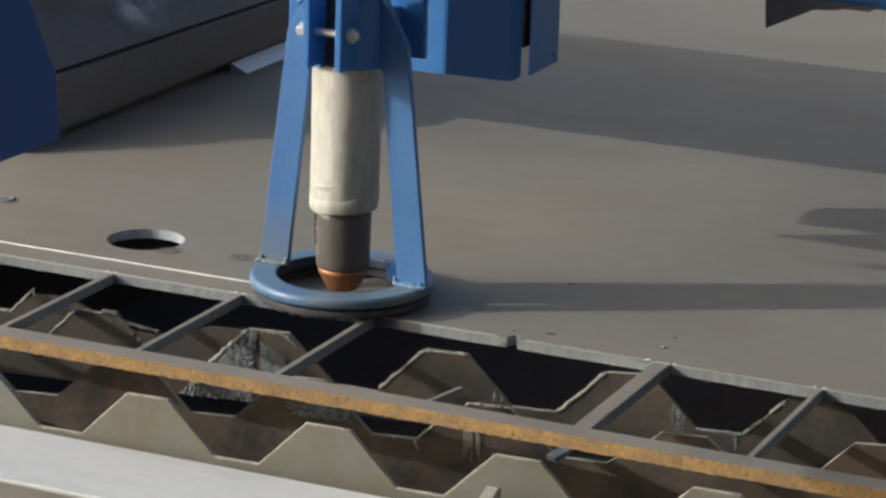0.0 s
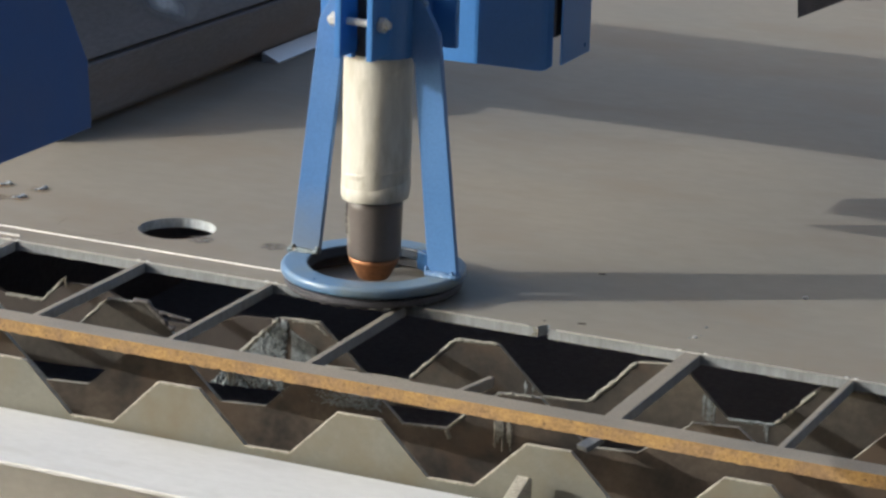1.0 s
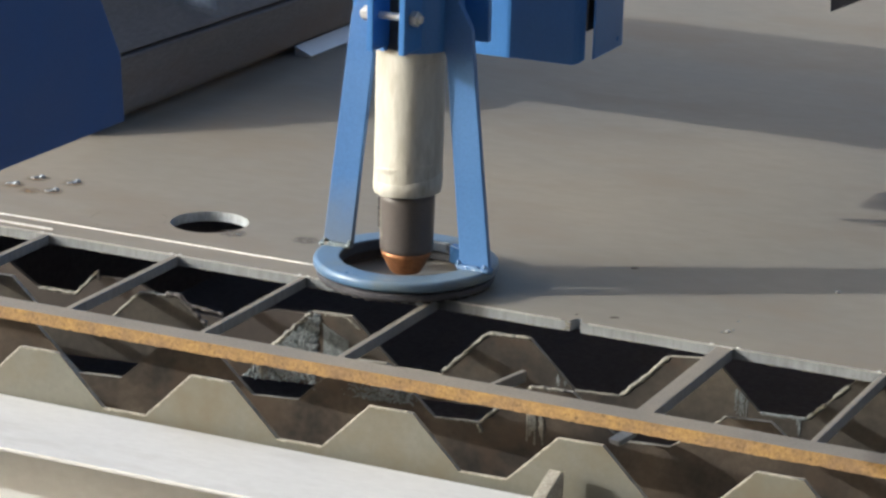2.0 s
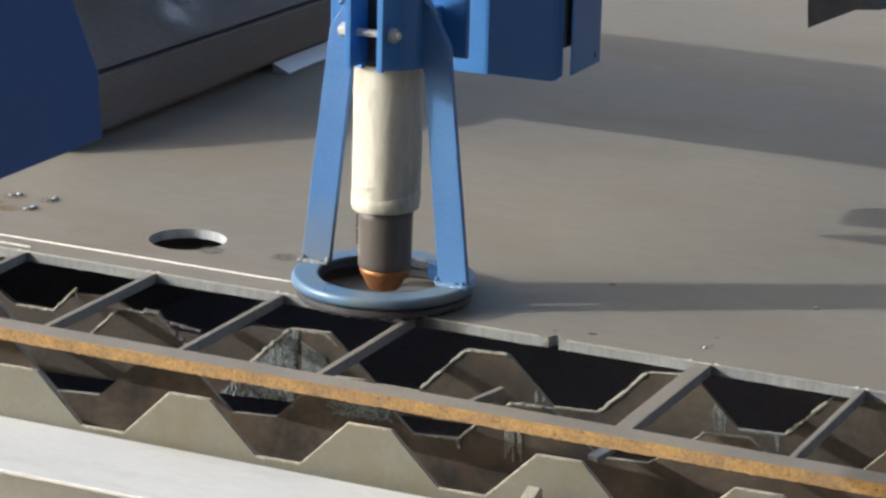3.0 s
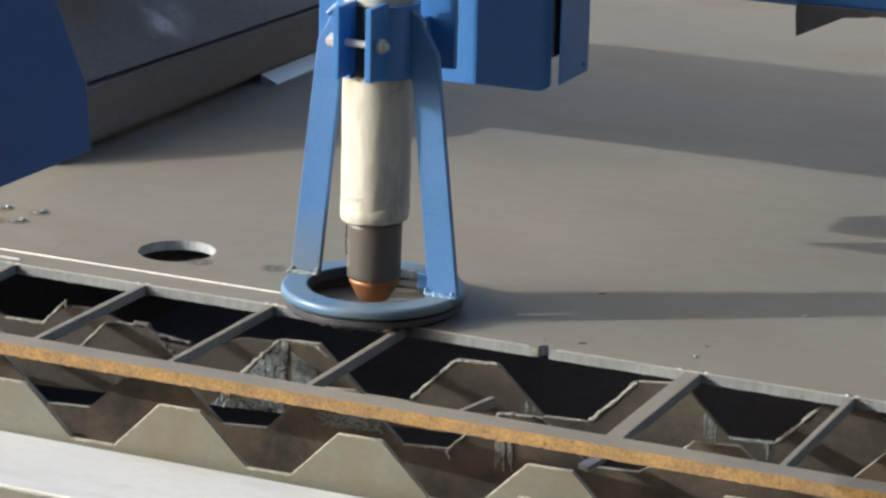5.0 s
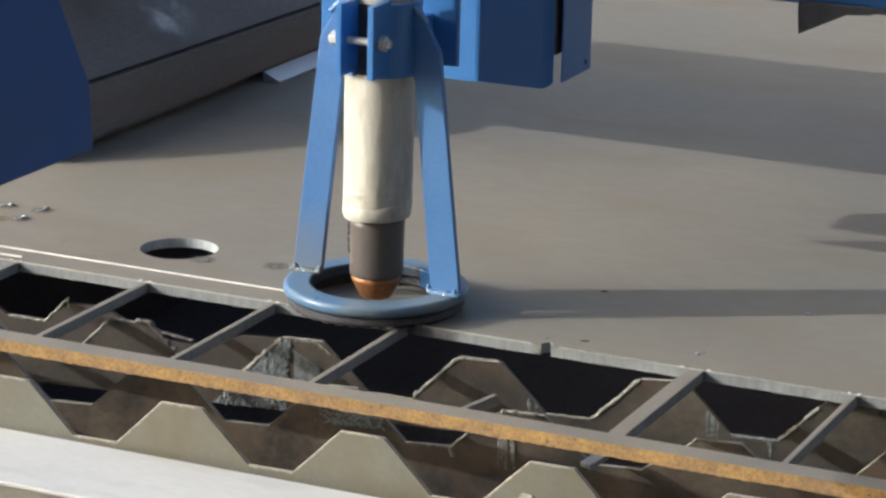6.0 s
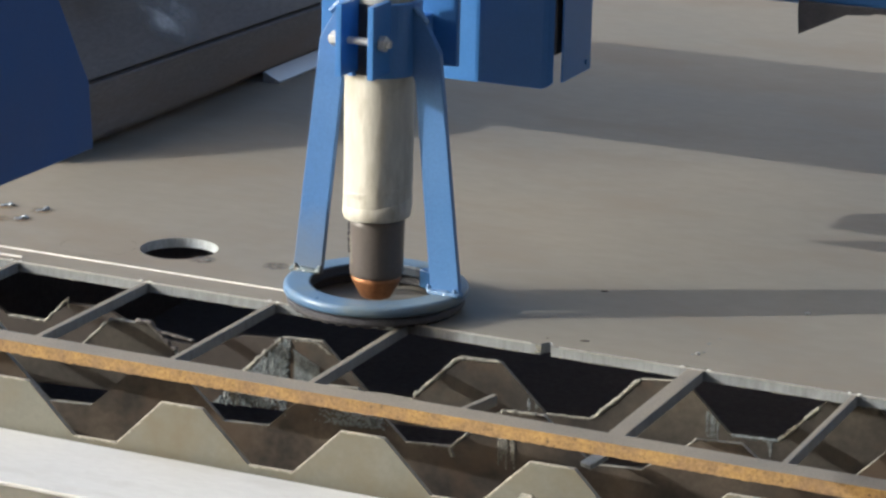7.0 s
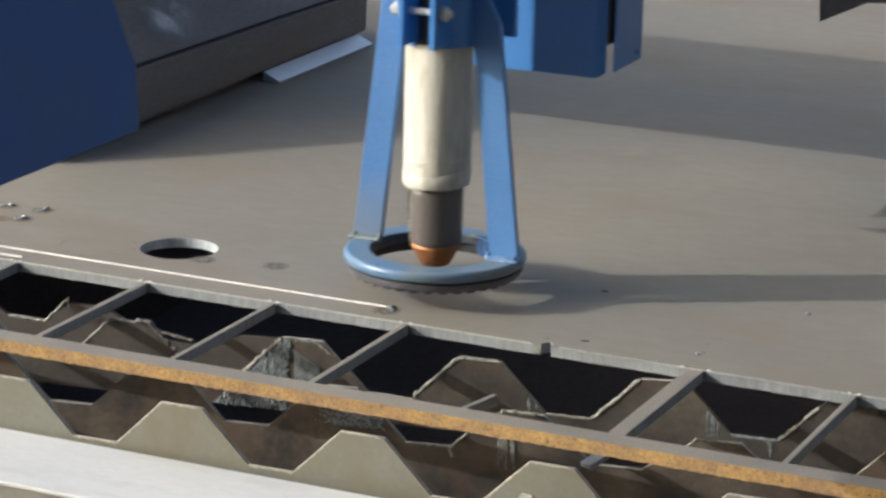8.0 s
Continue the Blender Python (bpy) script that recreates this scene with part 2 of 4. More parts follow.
def lathe(bm, prof, n=48, cx=0.0, cy=0.0, close=False):
    """Turn an outline of (radius, height) about the vertical."""
    rings = []
    for r, z in prof:
        rings.append([bm.verts.new((cx + r * math.cos(2 * math.pi * i / n), cy + r * math.sin(2 * math.pi * i / n), z)) for i in range(n)])
    pairs = list(zip(rings, rings[1:]))
    if close:
        pairs.append((rings[-1], rings[0]))
    for a, b in pairs:
        for i in range(n):
            bm.faces.new((a[i], a[(i + 1) % n], b[(i + 1) % n], b[i]))
    if not close:
        for ring in (rings[0], rings[-1]):
            bm.faces.new(ring)
    return bm


def bar(bm, a, b, w, h, bevel=0.0):
    """A rectangular bar from a to b, w wide and h high."""
    a, b = Vector(a), Vector(b)
    d = b - a
    q = d.to_track_quat("X", "Z").to_matrix().to_4x4()
    r = bmesh.ops.create_cube(bm, size=1.0, matrix=Matrix.Translation((a + b) / 2) @ q @ Matrix.Diagonal((d.length, w, h, 1)))
    if bevel:
        bmesh.ops.bevel(bm, geom=list({e for v in r["verts"] for e in v.link_edges}), offset=bevel, segments=2, affect="EDGES")
    return bm


def rod(bm, a, b, r, n=12):
    a, b = Vector(a), Vector(b)
    d = b - a
    q = d.to_track_quat("Z", "Y").to_matrix().to_4x4()
    bmesh.ops.create_cone(bm, cap_ends=True, segments=n, radius1=r, radius2=r, depth=d.length, matrix=Matrix.Translation((a + b) / 2) @ q)
    return bm


def blob(bm, c, r, seed, squash=(1, 1, 1), rough=0.35, sub=2):
    g = bmesh.ops.create_icosphere(bm, subdivisions=sub, radius=1.0)
    for v in g["verts"]:
        k = 1 + rough * noise.noise(v.co * 1.7 + Vector((seed * 3.1, seed * 1.7, seed)))
        v.co = Vector(c) + Vector((v.co.x * squash[0], v.co.y * squash[1], v.co.z * squash[2])) * r * k
    return bm


def bead(bm, pts, r, seed, lump=0.42, step=0.0007):
    """A lumpy tube of frozen metal along a line of points."""
    line = [Vector(p) for p in pts]
    mids = []
    for a, b in zip(line, line[1:]):
        n = max(2, int((b - a).length / step))
        mids += [a.lerp(b, i / n) for i in range(n)]
    mids.append(line[-1])
    rows = []
    for i, p in enumerate(mids):
        d = (mids[min(i + 1, len(mids) - 1)] - mids[max(i - 1, 0)]).normalized()
        side = d.cross(Vector((0, 1, 0)))
        side = side.normalized() if side.length > 0.1 else Vector((0, 0, 1))
        up = d.cross(side).normalized()
        k = Vector((i * 0.16 + seed * 7.3, seed, 0))
        rr = r * (1.0 + lump * noise.noise(k) + 0.5 * lump * noise.noise(k * 2.7) + 0.3 * lump * noise.noise(k * 6.1))
        rr *= 0.35 if i in (0, len(mids) - 1) else 1.0
        c = p + side * r * 1.2 * lump * noise.noise(k * 0.7 + Vector((0, 0, 5)))
        rows.append([bm.verts.new(c + (side * math.cos(q) + up * math.sin(q)) * rr * (1 + 0.35 * noise.noise(k * 1.5 + Vector((q, math.sin(q) * 2, 3)))))
                     for q in [2 * math.pi * j / 10 for j in range(10)]])
    for a, b in zip(rows, rows[1:]):
        for q in range(10):
            bm.faces.new((a[q], a[(q + 1) % 10], b[(q + 1) % 10], b[q]))
    bm.faces.new(rows[0])
    bm.faces.new(rows[-1])
    return bm


# ================= ground and table =================
bm = bmesh.new()
box(bm, -60, 60, -60, 60, -0.1, 0.0)
tagged(obj("floor", bm, M_FLOOR), "concrete floor under the cutting table, coloured dark grey to bounce less light", "floor", kind="structure")

# the tub under the slats
tub = tagged(new("slag_tub"), "dark steel tub under the cutting slats, colour lifted for haze", "tub")
for nm, b in (("tub_floor", (-0.9, 2.0, -0.20, 2.6, ZP - 0.50, ZP - 0.49)), ("tub_wall", (-0.905, -0.9, -0.20, 2.6, ZP - 0.50, ZP - 0.09)),
              ("tub_wall", (2.0, 2.005, -0.20, 2.6, ZP - 0.50, ZP - 0.09)), ("tub_wall", (-0.9, 2.0, 2.6, 2.605, ZP - 0.50, ZP - 0.09)),
              ("tub_leg", (-0.9, -0.84, -0.2, -0.14, 0, ZP - 0.5)), ("tub_leg", (1.94, 2.0, -0.2, -0.14, 0, ZP - 0.5)),
              ("tub_leg", (-0.9, -0.84, 2.5, 2.56, 0, ZP - 0.5)), ("tub_leg", (1.94, 2.0, 2.5, 2.56, 0, ZP - 0.5))):
    bm = bmesh.new()
    box(bm, *b)
    part(nm, bm, M_TUB, tub)

# white painted edge flange of the table
bm = bmesh.new()
prism(bm, [(-0.318, ZP - 0.0475), (-0.318, ZP - 0.0505), (-0.234, ZP - 0.0505), (-0.234, ZP - 0.44), (-0.226, ZP - 0.44), (-0.226, ZP - 0.0475)],
      3.4, "x", -1.3, 0.0007)
frame_bar = tagged(obj("table_frame", bm, M_WHITE), "white painted steel edge angle of the cutting table", "table frame")
for x in (-1.2, 2.0):
    bm = bmesh.new()
    box(bm, x, x + 0.08, -0.31, -0.236, 0, ZP - 0.0510, 0.002)
    part("leg", bm, M_WHITE, frame_bar)


# ================= toothed slats =================
PERIOD, TOP_W, VAL_W, TOOTH = 0.1365, 0.031, 0.034, 0.0355


def slat_profile(phase, z_top, x0, x1, seed=0, wear=0.0, burnt=None):
    """The tooth outline from x0 to x1: a tooth's top begins at phase; burnt teeth have a moved top."""
    rng = random.Random(seed)
    run = (PERIOD - TOP_W - VAL_W) / 2
    pts = []
    k = math.floor((x0 - phase) / PERIOD) - 1
    while True:
        s = phase + k * PERIOD
        bx, bz = (burnt or {}).get(k, (0.0, 0.0))
        for dx, dz in ((bx, bz), (TOP_W + bx, bz), (TOP_W + run, -TOOTH), (TOP_W + run + VAL_W, -TOOTH)):
            x = s + dx
            if x0 < x < x1:
                pts.append((x + rng.uniform(-wear, wear), z_top + dz + rng.uniform(-wear, wear)))
        if s > x1:
            break
        k += 1
    z_first, z_last = pts[0][1], pts[-1][1]
    return [(x0, z_first)] + pts + [(x1, z_last)]


def slat(y_mid, skew, phase, z_top, material, label, seed, wear=0.0, thick=0.004, x0=-0.85, x1=1.2, z_low=-0.066, burnt=None):
    prof = slat_profile(phase, z_top, x0, x1, seed, wear, burnt)
    bm = bmesh.new()
    top = prof
    n = len(top)
    fr = [[bm.verts.new((x, s * thick / 2, z)) for x, z in top] for s in (-1, 1)]
    lo = [[bm.verts.new((x, s * thick / 2, z_low)) for x, z in top] for s in (-1, 1)]
    for i in range(n - 1):
        bm.faces.new((fr[0][i], fr[0][i + 1], lo[0][i + 1], lo[0][i]))
        bm.faces.new((fr[1][i], fr[1][i + 1], lo[1][i + 1], lo[1][i]))
        f = bm.faces.new((fr[0][i], fr[0][i + 1], fr[1][i + 1], fr[1][i]))
        f.material_index = 1
    ob = obj("support_slat", bm, [material, M_UNDER_SHADE if material is M_SLAT_SHADE else M_SLATEDGE])
    ob.matrix_world = pose(0, y_mid, ZP, 0, 0, math.degrees(math.atan(skew)))
    return tagged(ob, label, "slat", "toothed support slats"), prof


SLATS = [
    # y at x = 0, skew, start of a tooth's top, height of the tops
    (-0.216, 0.035, -0.0275, -0.0105, M_SLAT_NEW, "clean beige steel support slat with trapezoid teeth", 1, 0.0003, 0.004, -0.85, 1.2, -0.12),
    (-0.122, 0.16, 0.0415, -0.0165, M_SLAT, "brown heat-tinted toothed steel support slat", 2, 0.0008, 0.004, -0.85, 1.2, -0.098, {1: (0.0, -0.004), 2: (0.003, -0.009)}),
    (-0.0462, 0.149, -0.0215, -0.0095, M_SLAT_GREY, "scorched brown toothed support slat crusted with slag", 3, 0.001),
    (0.005, 0.02, -0.0850, -0.0095, M_SLAT_SHADE, "sooted brown toothed support slat half hidden under the plate", 9, 0.001, 0.004, -0.85, 0.001, -0.066, {-1: (-0.014, -0.017), 0: (0.004, -0.021), -2: (0.0, -0.012)}),
    (0.32, 0.0, 0.03, -0.0095, M_UNDER_SHADE, "sooty dark toothed support slat under the plate", 4, 0.001),
    (0.62, 0.0, -0.02, -0.0095, M_UNDER_SHADE, "sooty dark toothed support slat under the plate", 6, 0.001),
    (1.00, 0.0, -0.02, -0.0095, M_UNDER_SHADE, "sooty dark toothed support slat under the plate", 7, 0.001),
    (1.60, 0.0, -0.02, -0.0095, M_UNDER_SHADE, "sooty dark toothed support slat under the plate", 8, 0.001),
]
slats = [slat(*s) for s in SLATS]
# bearers that carry the slats' ends
for x in (-0.84, 1.12):
    bm = bmesh.new()
    box(bm, x, x + 0.05, -0.19, 2.58, -0.16, -0.079, 0.002)
    box(bm, x, x + 0.05, -0.0, 0.05, -0.49, -0.16)
    box(bm, x, x + 0.05, 2.4, 2.45, -0.49, -0.16)
    ob = obj("slat_bearer", bm, M_UNDER_SHADE)
    ob.location = (0, 0, ZP)
    tagged(ob, "dark steel bearer bar under the slat ends", "bearer", "slat bearers")

# ================= the steel plate and its cut-out skeleton =================
PLATE_T = 0.008
plate = tagged(new("steel_plate"), "large brown-grey mill-scale steel plate being cut, with a slotted scrap edge", "steel plate")
plate.location = (0, 0, ZP)


def plate_mesh():
    bm = bmesh.new()
    outer = [(-0.75, 0.0)]
    rng = random.Random(5)
    x = -0.74
    while x < 1.5:
        if 0.158 < x < 0.18:
            x += 0.006
            continue
        outer.append((x, rng.uniform(-0.0005, 0.0005)))
        x += 0.013
        if 0.145 < x < 0.163:
            for a in range(0, 181, 20):
                outer.append((0.1693 - 0.0042 * math.cos(radians(a)), 0.0085 * math.sin(radians(a))))
            x = 0.186
    outer += [(1.5, 0.0), (1.5, 2.4), (-0.75, 2.4)]
    hole_c, hole_r = (-0.190, 0.0945), 0.0315
    inner = [(hole_c[0] + hole_r * math.cos(2 * math.pi * i / 48), hole_c[1] + hole_r * math.sin(2 * math.pi * i / 48)) for i in range(48)]
    loops = []
    edges = []
    for pts in (outer, inner):
        vs = [bm.verts.new((*p, 0)) for p in pts]
        es = [bm.edges.new((vs[i], vs[(i + 1) % len(vs)])) for i in range(len(vs))]
        loops.append(vs)
        edges += es
    bmesh.ops.triangle_fill(bm, use_beauty=True, use_dissolve=False, edges=edges)
    top = list(bm.faces)
    r = bmesh.ops.extrude_face_region(bm, geom=top)
    bmesh.ops.translate(bm, verts=[g for g in r["geom"] if isinstance(g, bmesh.types.BMVert)], vec=(0, 0, -PLATE_T))
    bm.normal_update()
    for f in bm.faces:
        if abs(f.normal.z) < 0.5:
            c = f.calc_center_median()
            f.material_index = 2 if math.hypot(c.x - hole_c[0], c.y - hole_c[1]) < hole_r * 1.05 else 1
    return bm


part("sheet", plate_mesh(), [M_PLATE, M_CUT, M_HOLE], plate)

BARS = [(-0.284, 0.005), (-0.1665, 0.005), (-0.0545, 0.0046), (0.0565, 0.005), (0.2855, 0.0125), (0.4035, 0.0046), (0.520, 0.005), (0.635, 0.005)]
for i, (x, w) in enumerate(BARS):
    bm = bmesh.new()
    box(bm, x - w / 2, x + w / 2, -0.1575, -0.0005, -0.0085, -0.0003, 0.0006)
    for f in bm.faces:
        if abs(f.normal.x) > 0.7:
            f.material_index = 1
    part("skeleton_bar", bm, [M_SKEL, M_CUT], plate, "thin flame-cut bar left between two cut-outs")
# the bar that broke off
bm = bmesh.new()
bar(bm, (0.1725, -0.1575, -0.0045), (0.1760, -0.108, -0.0085), 0.0046, 0.008, 0.0006)
part("broken_bar", bm, [M_SKEL], plate, "short stub of a snapped skeleton bar")

# front strip: steel top, rusty sheared front face
bm = bmesh.new()
n = 900
for i in range(n + 1):
    x = -0.9 + 2.2 * i / n
    k = 0.0004 * noise.noise(Vector((x * 30, 0, 3)))
    rag = 0.0006 * noise.noise(Vector((x * 160, 0, 9))) + 0.0005 * noise.noise(Vector((x * 420, 2, 9)))
    nick = 0.0003 * noise.noise(Vector((x * 210, 4, 1)))
    yb, yf = -0.157 + k, -0.1765 + k
    for y, z in ((yb, -0.0002), (yf + nick, -0.0002), (yf - 0.0004 + nick, -0.0095 + k + rag), (yb, -0.0095)):
        bm.verts.new((x, y, z))
bm.verts.ensure_lookup_table()
for i in range(n):
    a, b = 4 * i, 4 * i + 4
    for j in range(4):
        f = bm.faces.new([bm.verts[q] for q in (a + j, a + (j + 1) % 4, b + (j + 1) % 4, b + j)])
        f.material_index = 1 if j == 1 else 0
part("front_strip", bm, [M_SKEL, M_RUST], plate, "front strip with orange rusty sheared face")

# bright kerf line scored near the front edge
bm = bmesh.new()
n = 60
for i in range(n + 1):
    x = -0.41 + (0.0292 + 0.41) * i / n
    w = 0.00042 + 0.0004 * noise.noise(Vector((x * 90, 1, 0)))
    y = 0.0292 + 0.0003 * noise.noise(Vector((x * 25, 5, 0)))
    for yy, z in ((y - w, 0.0), (y, 0.0010), (y + w, 0.0)):
        bm.verts.new((x, yy, z + 0.0001))
bm.verts.ensure_lookup_table()
for i in range(n):
    for j in range(2):
        bm.faces.new([bm.verts[q] for q in (3 * i + j, 3 * i + j + 1, 3 * i + j + 4, 3 * i + j + 3)])
part("kerf_line", bm, M_KERF, plate, "thin bright freshly cut kerf line")
bm = bmesh.new()
blob(bm, (0.031, 0.028, 0.001), 0.0028, 4, (1.3, 1, 0.7))
blob(bm, (0.035, 0.023, 0.0005), 0.0017, 9, (1.3, 1, 0.7))
part("slag_drop", bm, M_SLAG, plate)

# scribed circle
bm = bmesh.new()
for i in range(60):
    if i not in (0, 1, 2, 6, 7, 8, 9, 28, 29, 30, 31, 32, 33, 34, 40, 41, 44, 45, 46, 47, 48, 49, 50, 51, 54, 55, 56, 57):
        continue
    a0, a1 = 2 * math.pi * i / 60, 2 * math.pi * (i + 0.9) / 60
    c, r = (-0.250, 0.0690), 0.0305
    w = 0.00035 + 0.0003 * noise.noise(Vector((i * 0.7, 0, 0)))
    q = [bm.verts.new((c[0] + (r + s) * math.cos(a), c[1] + (r + s) * math.sin(a), 0.0003)) for a, s in ((a0, -w), (a1, -w), (a1, w), (a0, w))]
    bm.faces.new(q)
part("scribed_circle", bm, M_SCRIBE, plate, "faint dark scribed circle")


# ================= steel stock lying along the plate's side =================
stock = tagged(new("steel_beam"), "dark brown steel beam lying on the plate beside a leaning slab", "steel beam")
stock.location = (0, 0, ZP)
bm = bmesh.new()
lo = [bm.verts.new(p) for p in ((-0.62, 0.275, 0.0003), (-0.432, 0.275, 0.0003), (-0.432, 0.279, 0.0070), (-0.4195, 0.281, 0.0095), (-0.4185, 0.33, 0.0600), (-0.62, 0.33, 0.0600))]
hi = [bm.verts.new((v.co.x, 0.911, v.co.z - (0.0080 if v.co.z > 0.05 else 0.0))) for v in lo]
for q in (lo, hi):
    bm.faces.new(q)
for k in range(6):
    bm.faces.new((lo[k], lo[(k + 1) % 6], hi[(k + 1) % 6], hi[k]))
bmesh.ops.bevel(bm, geom=list(bm.edges), offset=0.0012, segments=2, affect="EDGES")
part("beam", bm, M_RAIL, stock)
bm = bmesh.new()
lo = [bm.verts.new((x, 0.335, z)) for x, z in ((-0.4225, 0.0630), (-0.56, 0.19), (-0.60, 0.19), (-0.60, 0.0630))]
hi = [bm.verts.new((v.co.x, y, v.co.z - (0.0085 if v.co.z < 0.1 else 0.0))) for v, y in zip(lo, (0.911, 0.775, 0.775, 0.911))]
for q in (lo, hi):
    bm.faces.new(q)
for k in range(4):
    bm.faces.new((lo[k], lo[(k + 1) % 4], hi[(k + 1) % 4], hi[k]))
bmesh.ops.bevel(bm, geom=list(bm.edges), offset=0.002, segments=2, affect="EDGES")
part("slab", bm, M_RAIL, stock, "dark brown slab with a sloping face and a pale scuff")
bm = bmesh.new()
box(bm, -0.61, -0.434, 0.34, 0.905, 0.0480, 0.0560)
part("packing", bm, M_DARK, stock)

bm = bmesh.new()
sl = Vector((-0.136, 0, 0.1275)).normalized()
vs = []
for i in range(36):
    a = 2 * math.pi * i / 36
    k = 1.1 + 0.1 * noise.noise(Vector((math.cos(a) * 1.6, math.sin(a) * 1.6, 7.0)))
    u, v = 0.052 * k * math.cos(a), 0.036 * k * math.sin(a)
    p = sl * (v + 0.25 * u) + Vector((0, 1, 0)) * u + Vector((0.1275, 0, 0.136)).normalized() * 0.0006
    vs.append(bm.verts.new(p))
bm.faces.new(vs)
part("scuff", bm, M_CHALK, stock, "pale grey scuff on the slab").location = (-0.4470, 0.530, 0.0861)

# white angle lying against the rail; top tilted and glossed to imitate its brightness
bm = bmesh.new()
prism(bm, [(-0.4165, 0.0002), (-0.3985, 0.0002), (-0.3975, 0.0022), (-0.4160, 0.0104), (-0.4165, 0.0104)], 0.215, "y", 0.0, 0.0003)
ob = obj("white_strip", bm, M_STRIP)
ob.matrix_world = pose(0, 0.668, ZP)
tagged(ob, "bright white steel angle lying on the plate, made shiny and tilted to lift its brightness", "angle strip")

# ================= the torch =================
TORCH_AT = (0.0152, 0.0336)
TORCH_UP = 0.0030                           # the skirt's depth under the ring's own zero
torch = tagged(new("plasma_torch"), "cream-wrapped cutting torch in a blue A-frame with guard ring", "cutting torch")

# guard ring
bm = bmesh.new()
RI, RO = 0.050, 0.0705
lathe(bm, [(RI, 0.0062), (RI + 0.001, 0.0062), (RO - 0.004, 0.0062), (RO - 0.003, 0.0062), (RO - 0.0008, 0.0070), (RO, 0.009), (RO, 0.0115), (RO - 0.0003, 0.0128), (RO - 0.0011, 0.0139), (RO - 0.0024, 0.0145), (RO - 0.0030, 0.0146), (RO - 0.0045, 0.0146), (RI + 0.003, 0.0146), (RI + 0.0014, 0.0146), (RI + 0.0008, 0.0144), (RI, 0.0138), (RI, 0.0125), (RI, 0.0075)],
      72, close=True)
# inner wall darker: the shade inside the ring put into its paint
for f in bm.faces:
    if f.calc_center_median().xy.length < RI + 0.0006:
        f.material_index = 1
part("guard_ring", bm, [M_RING, M_RING_SHADE], torch, "thick blue guard ring with scorched paint", True)
bm = bmesh.new()
lathe(bm, [(RI + 0.003, -0.0012), (RO - 0.0040, -0.0012), (RO - 0.0026, 0.0006), (RO - 0.0022, 0.0040), (RO - 0.0034, 0.0048), (RO - 0.0060, 0.0050), (RO - 0.0060, 0.0062), (RI + 0.003, 0.0062)], 72, close=True)
# inner faces coloured near black for the shade within the skirt
for f in bm.faces:
    if f.calc_center_median().xy.length < RI + 0.0065:
        f.material_index = 1
skirt = part("skirt", bm, [M_SKIRT, M_DARK], torch, "sooty grey rim under the guard ring")
for i in range(36):
    a = 2 * math.pi * i / 36
    bm = bmesh.new()
    box(bm, -0.0028, 0.0028, -0.0032, 0.0032, -0.0030, -0.0010, 0.0003)
    s = part("stud", bm, M_DARK, skirt)
    s.matrix_basis = Matrix.Translation((math.cos(a) * (RO - 0.0088), math.sin(a) * (RO - 0.0088), 0)) @ Matrix.Rotation(a + math.pi / 2, 4, "Z")

# small block on the ring's inner wall
bm = bmesh.new()
box(bm, -0.0065, 0.0065, -0.0030, 0.0040, 0.0010, 0.0156, 0.0008)
blk = part("ring_block", bm, M_BLUE, torch, "small blue block welded inside the ring")
blk.matrix_basis = Matrix.Translation((0.0232, 0.0430, 0)) @ Matrix.Rotation(radians(-28), 4, "Z")

# the two legs, in the plane across the table
for s in (-1, 1):
    bm = bmesh.new()
    pts = [(0.0468, 0.0135), (0.0708, 0.0135), (0.0522, 0.178), (0.0500, 0.198), (0.0320, 0.230), (0.0265, 0.230), (0.0265, 0.182), (0.0305, 0.174)]
    off, yf = (0.0, -0.0010) if s < 0 else (0.0016, -0.0070)
    prism(bm, [(s * u + off, v) for u, v in pts], 0.0055, "y", yf, 0.0007)
    leg = part("leg", bm, M_BLUE_BURNT if s < 0 else M_BLUE_WORN, torch, "flat blue leg bar with heat-greyed foot" if s < 0 else "tapered flat blue leg bar")
    for k, (pts, r, lump) in enumerate(((((0.0462, -0.0004, 0.0158), (0.0580, -0.0010, 0.0148), (0.0712, -0.0006, 0.0152), (0.0722, 0.0050, 0.0150)), 0.0023, 0.2),
                                        (((0.0470, -0.0002, 0.0150), (0.0474, 0.0006, 0.0205)), 0.0019, 0.25),
                                        (((0.0690, -0.0004, 0.0150), (0.0676, 0.0, 0.0195)), 0.0017, 0.25),
                                        (((0.0520, -0.0012, 0.0165), (0.0640, -0.0008, 0.0170)), 0.0016, 0.3))):
        bm = bmesh.new()
        bead(bm, [(s * u, yf + v, w) for u, v, w in pts], r, 3 + 10 * k + s, lump)
        part("weld", bm, M_WELD_BURNT if s < 0 else M_WELD_BLUE, leg, "brown-stained weld bead" if s < 0 else "glossy blue painted weld bead", True)
    bm = bmesh.new()
    bead(bm, [(s * 0.0300, yf + 0.0002, 0.2300), (s * 0.0420, yf + 0.0002, 0.2190)], 0.0021, 43 + s, 0.25)
    part("weld", bm, M_WELD_BLUE, leg, "", True)

# clamp collar, split at the front, with two lugs and a bolt
bm = bmesh.new()
n = 40
g0 = math.asin(0.0085 / 0.031)
angs = [-math.pi / 2 + g0 + (2 * math.pi - 2 * g0) * i / n for i in range(n + 1)]
cols = []
for a in angs:
    cols.append([bm.verts.new((r * math.cos(a), r * math.sin(a), z)) for r, z in ((0.0262, 0.1785), (0.0310, 0.1785), (0.0310, 0.2335), (0.0262, 0.2335))])
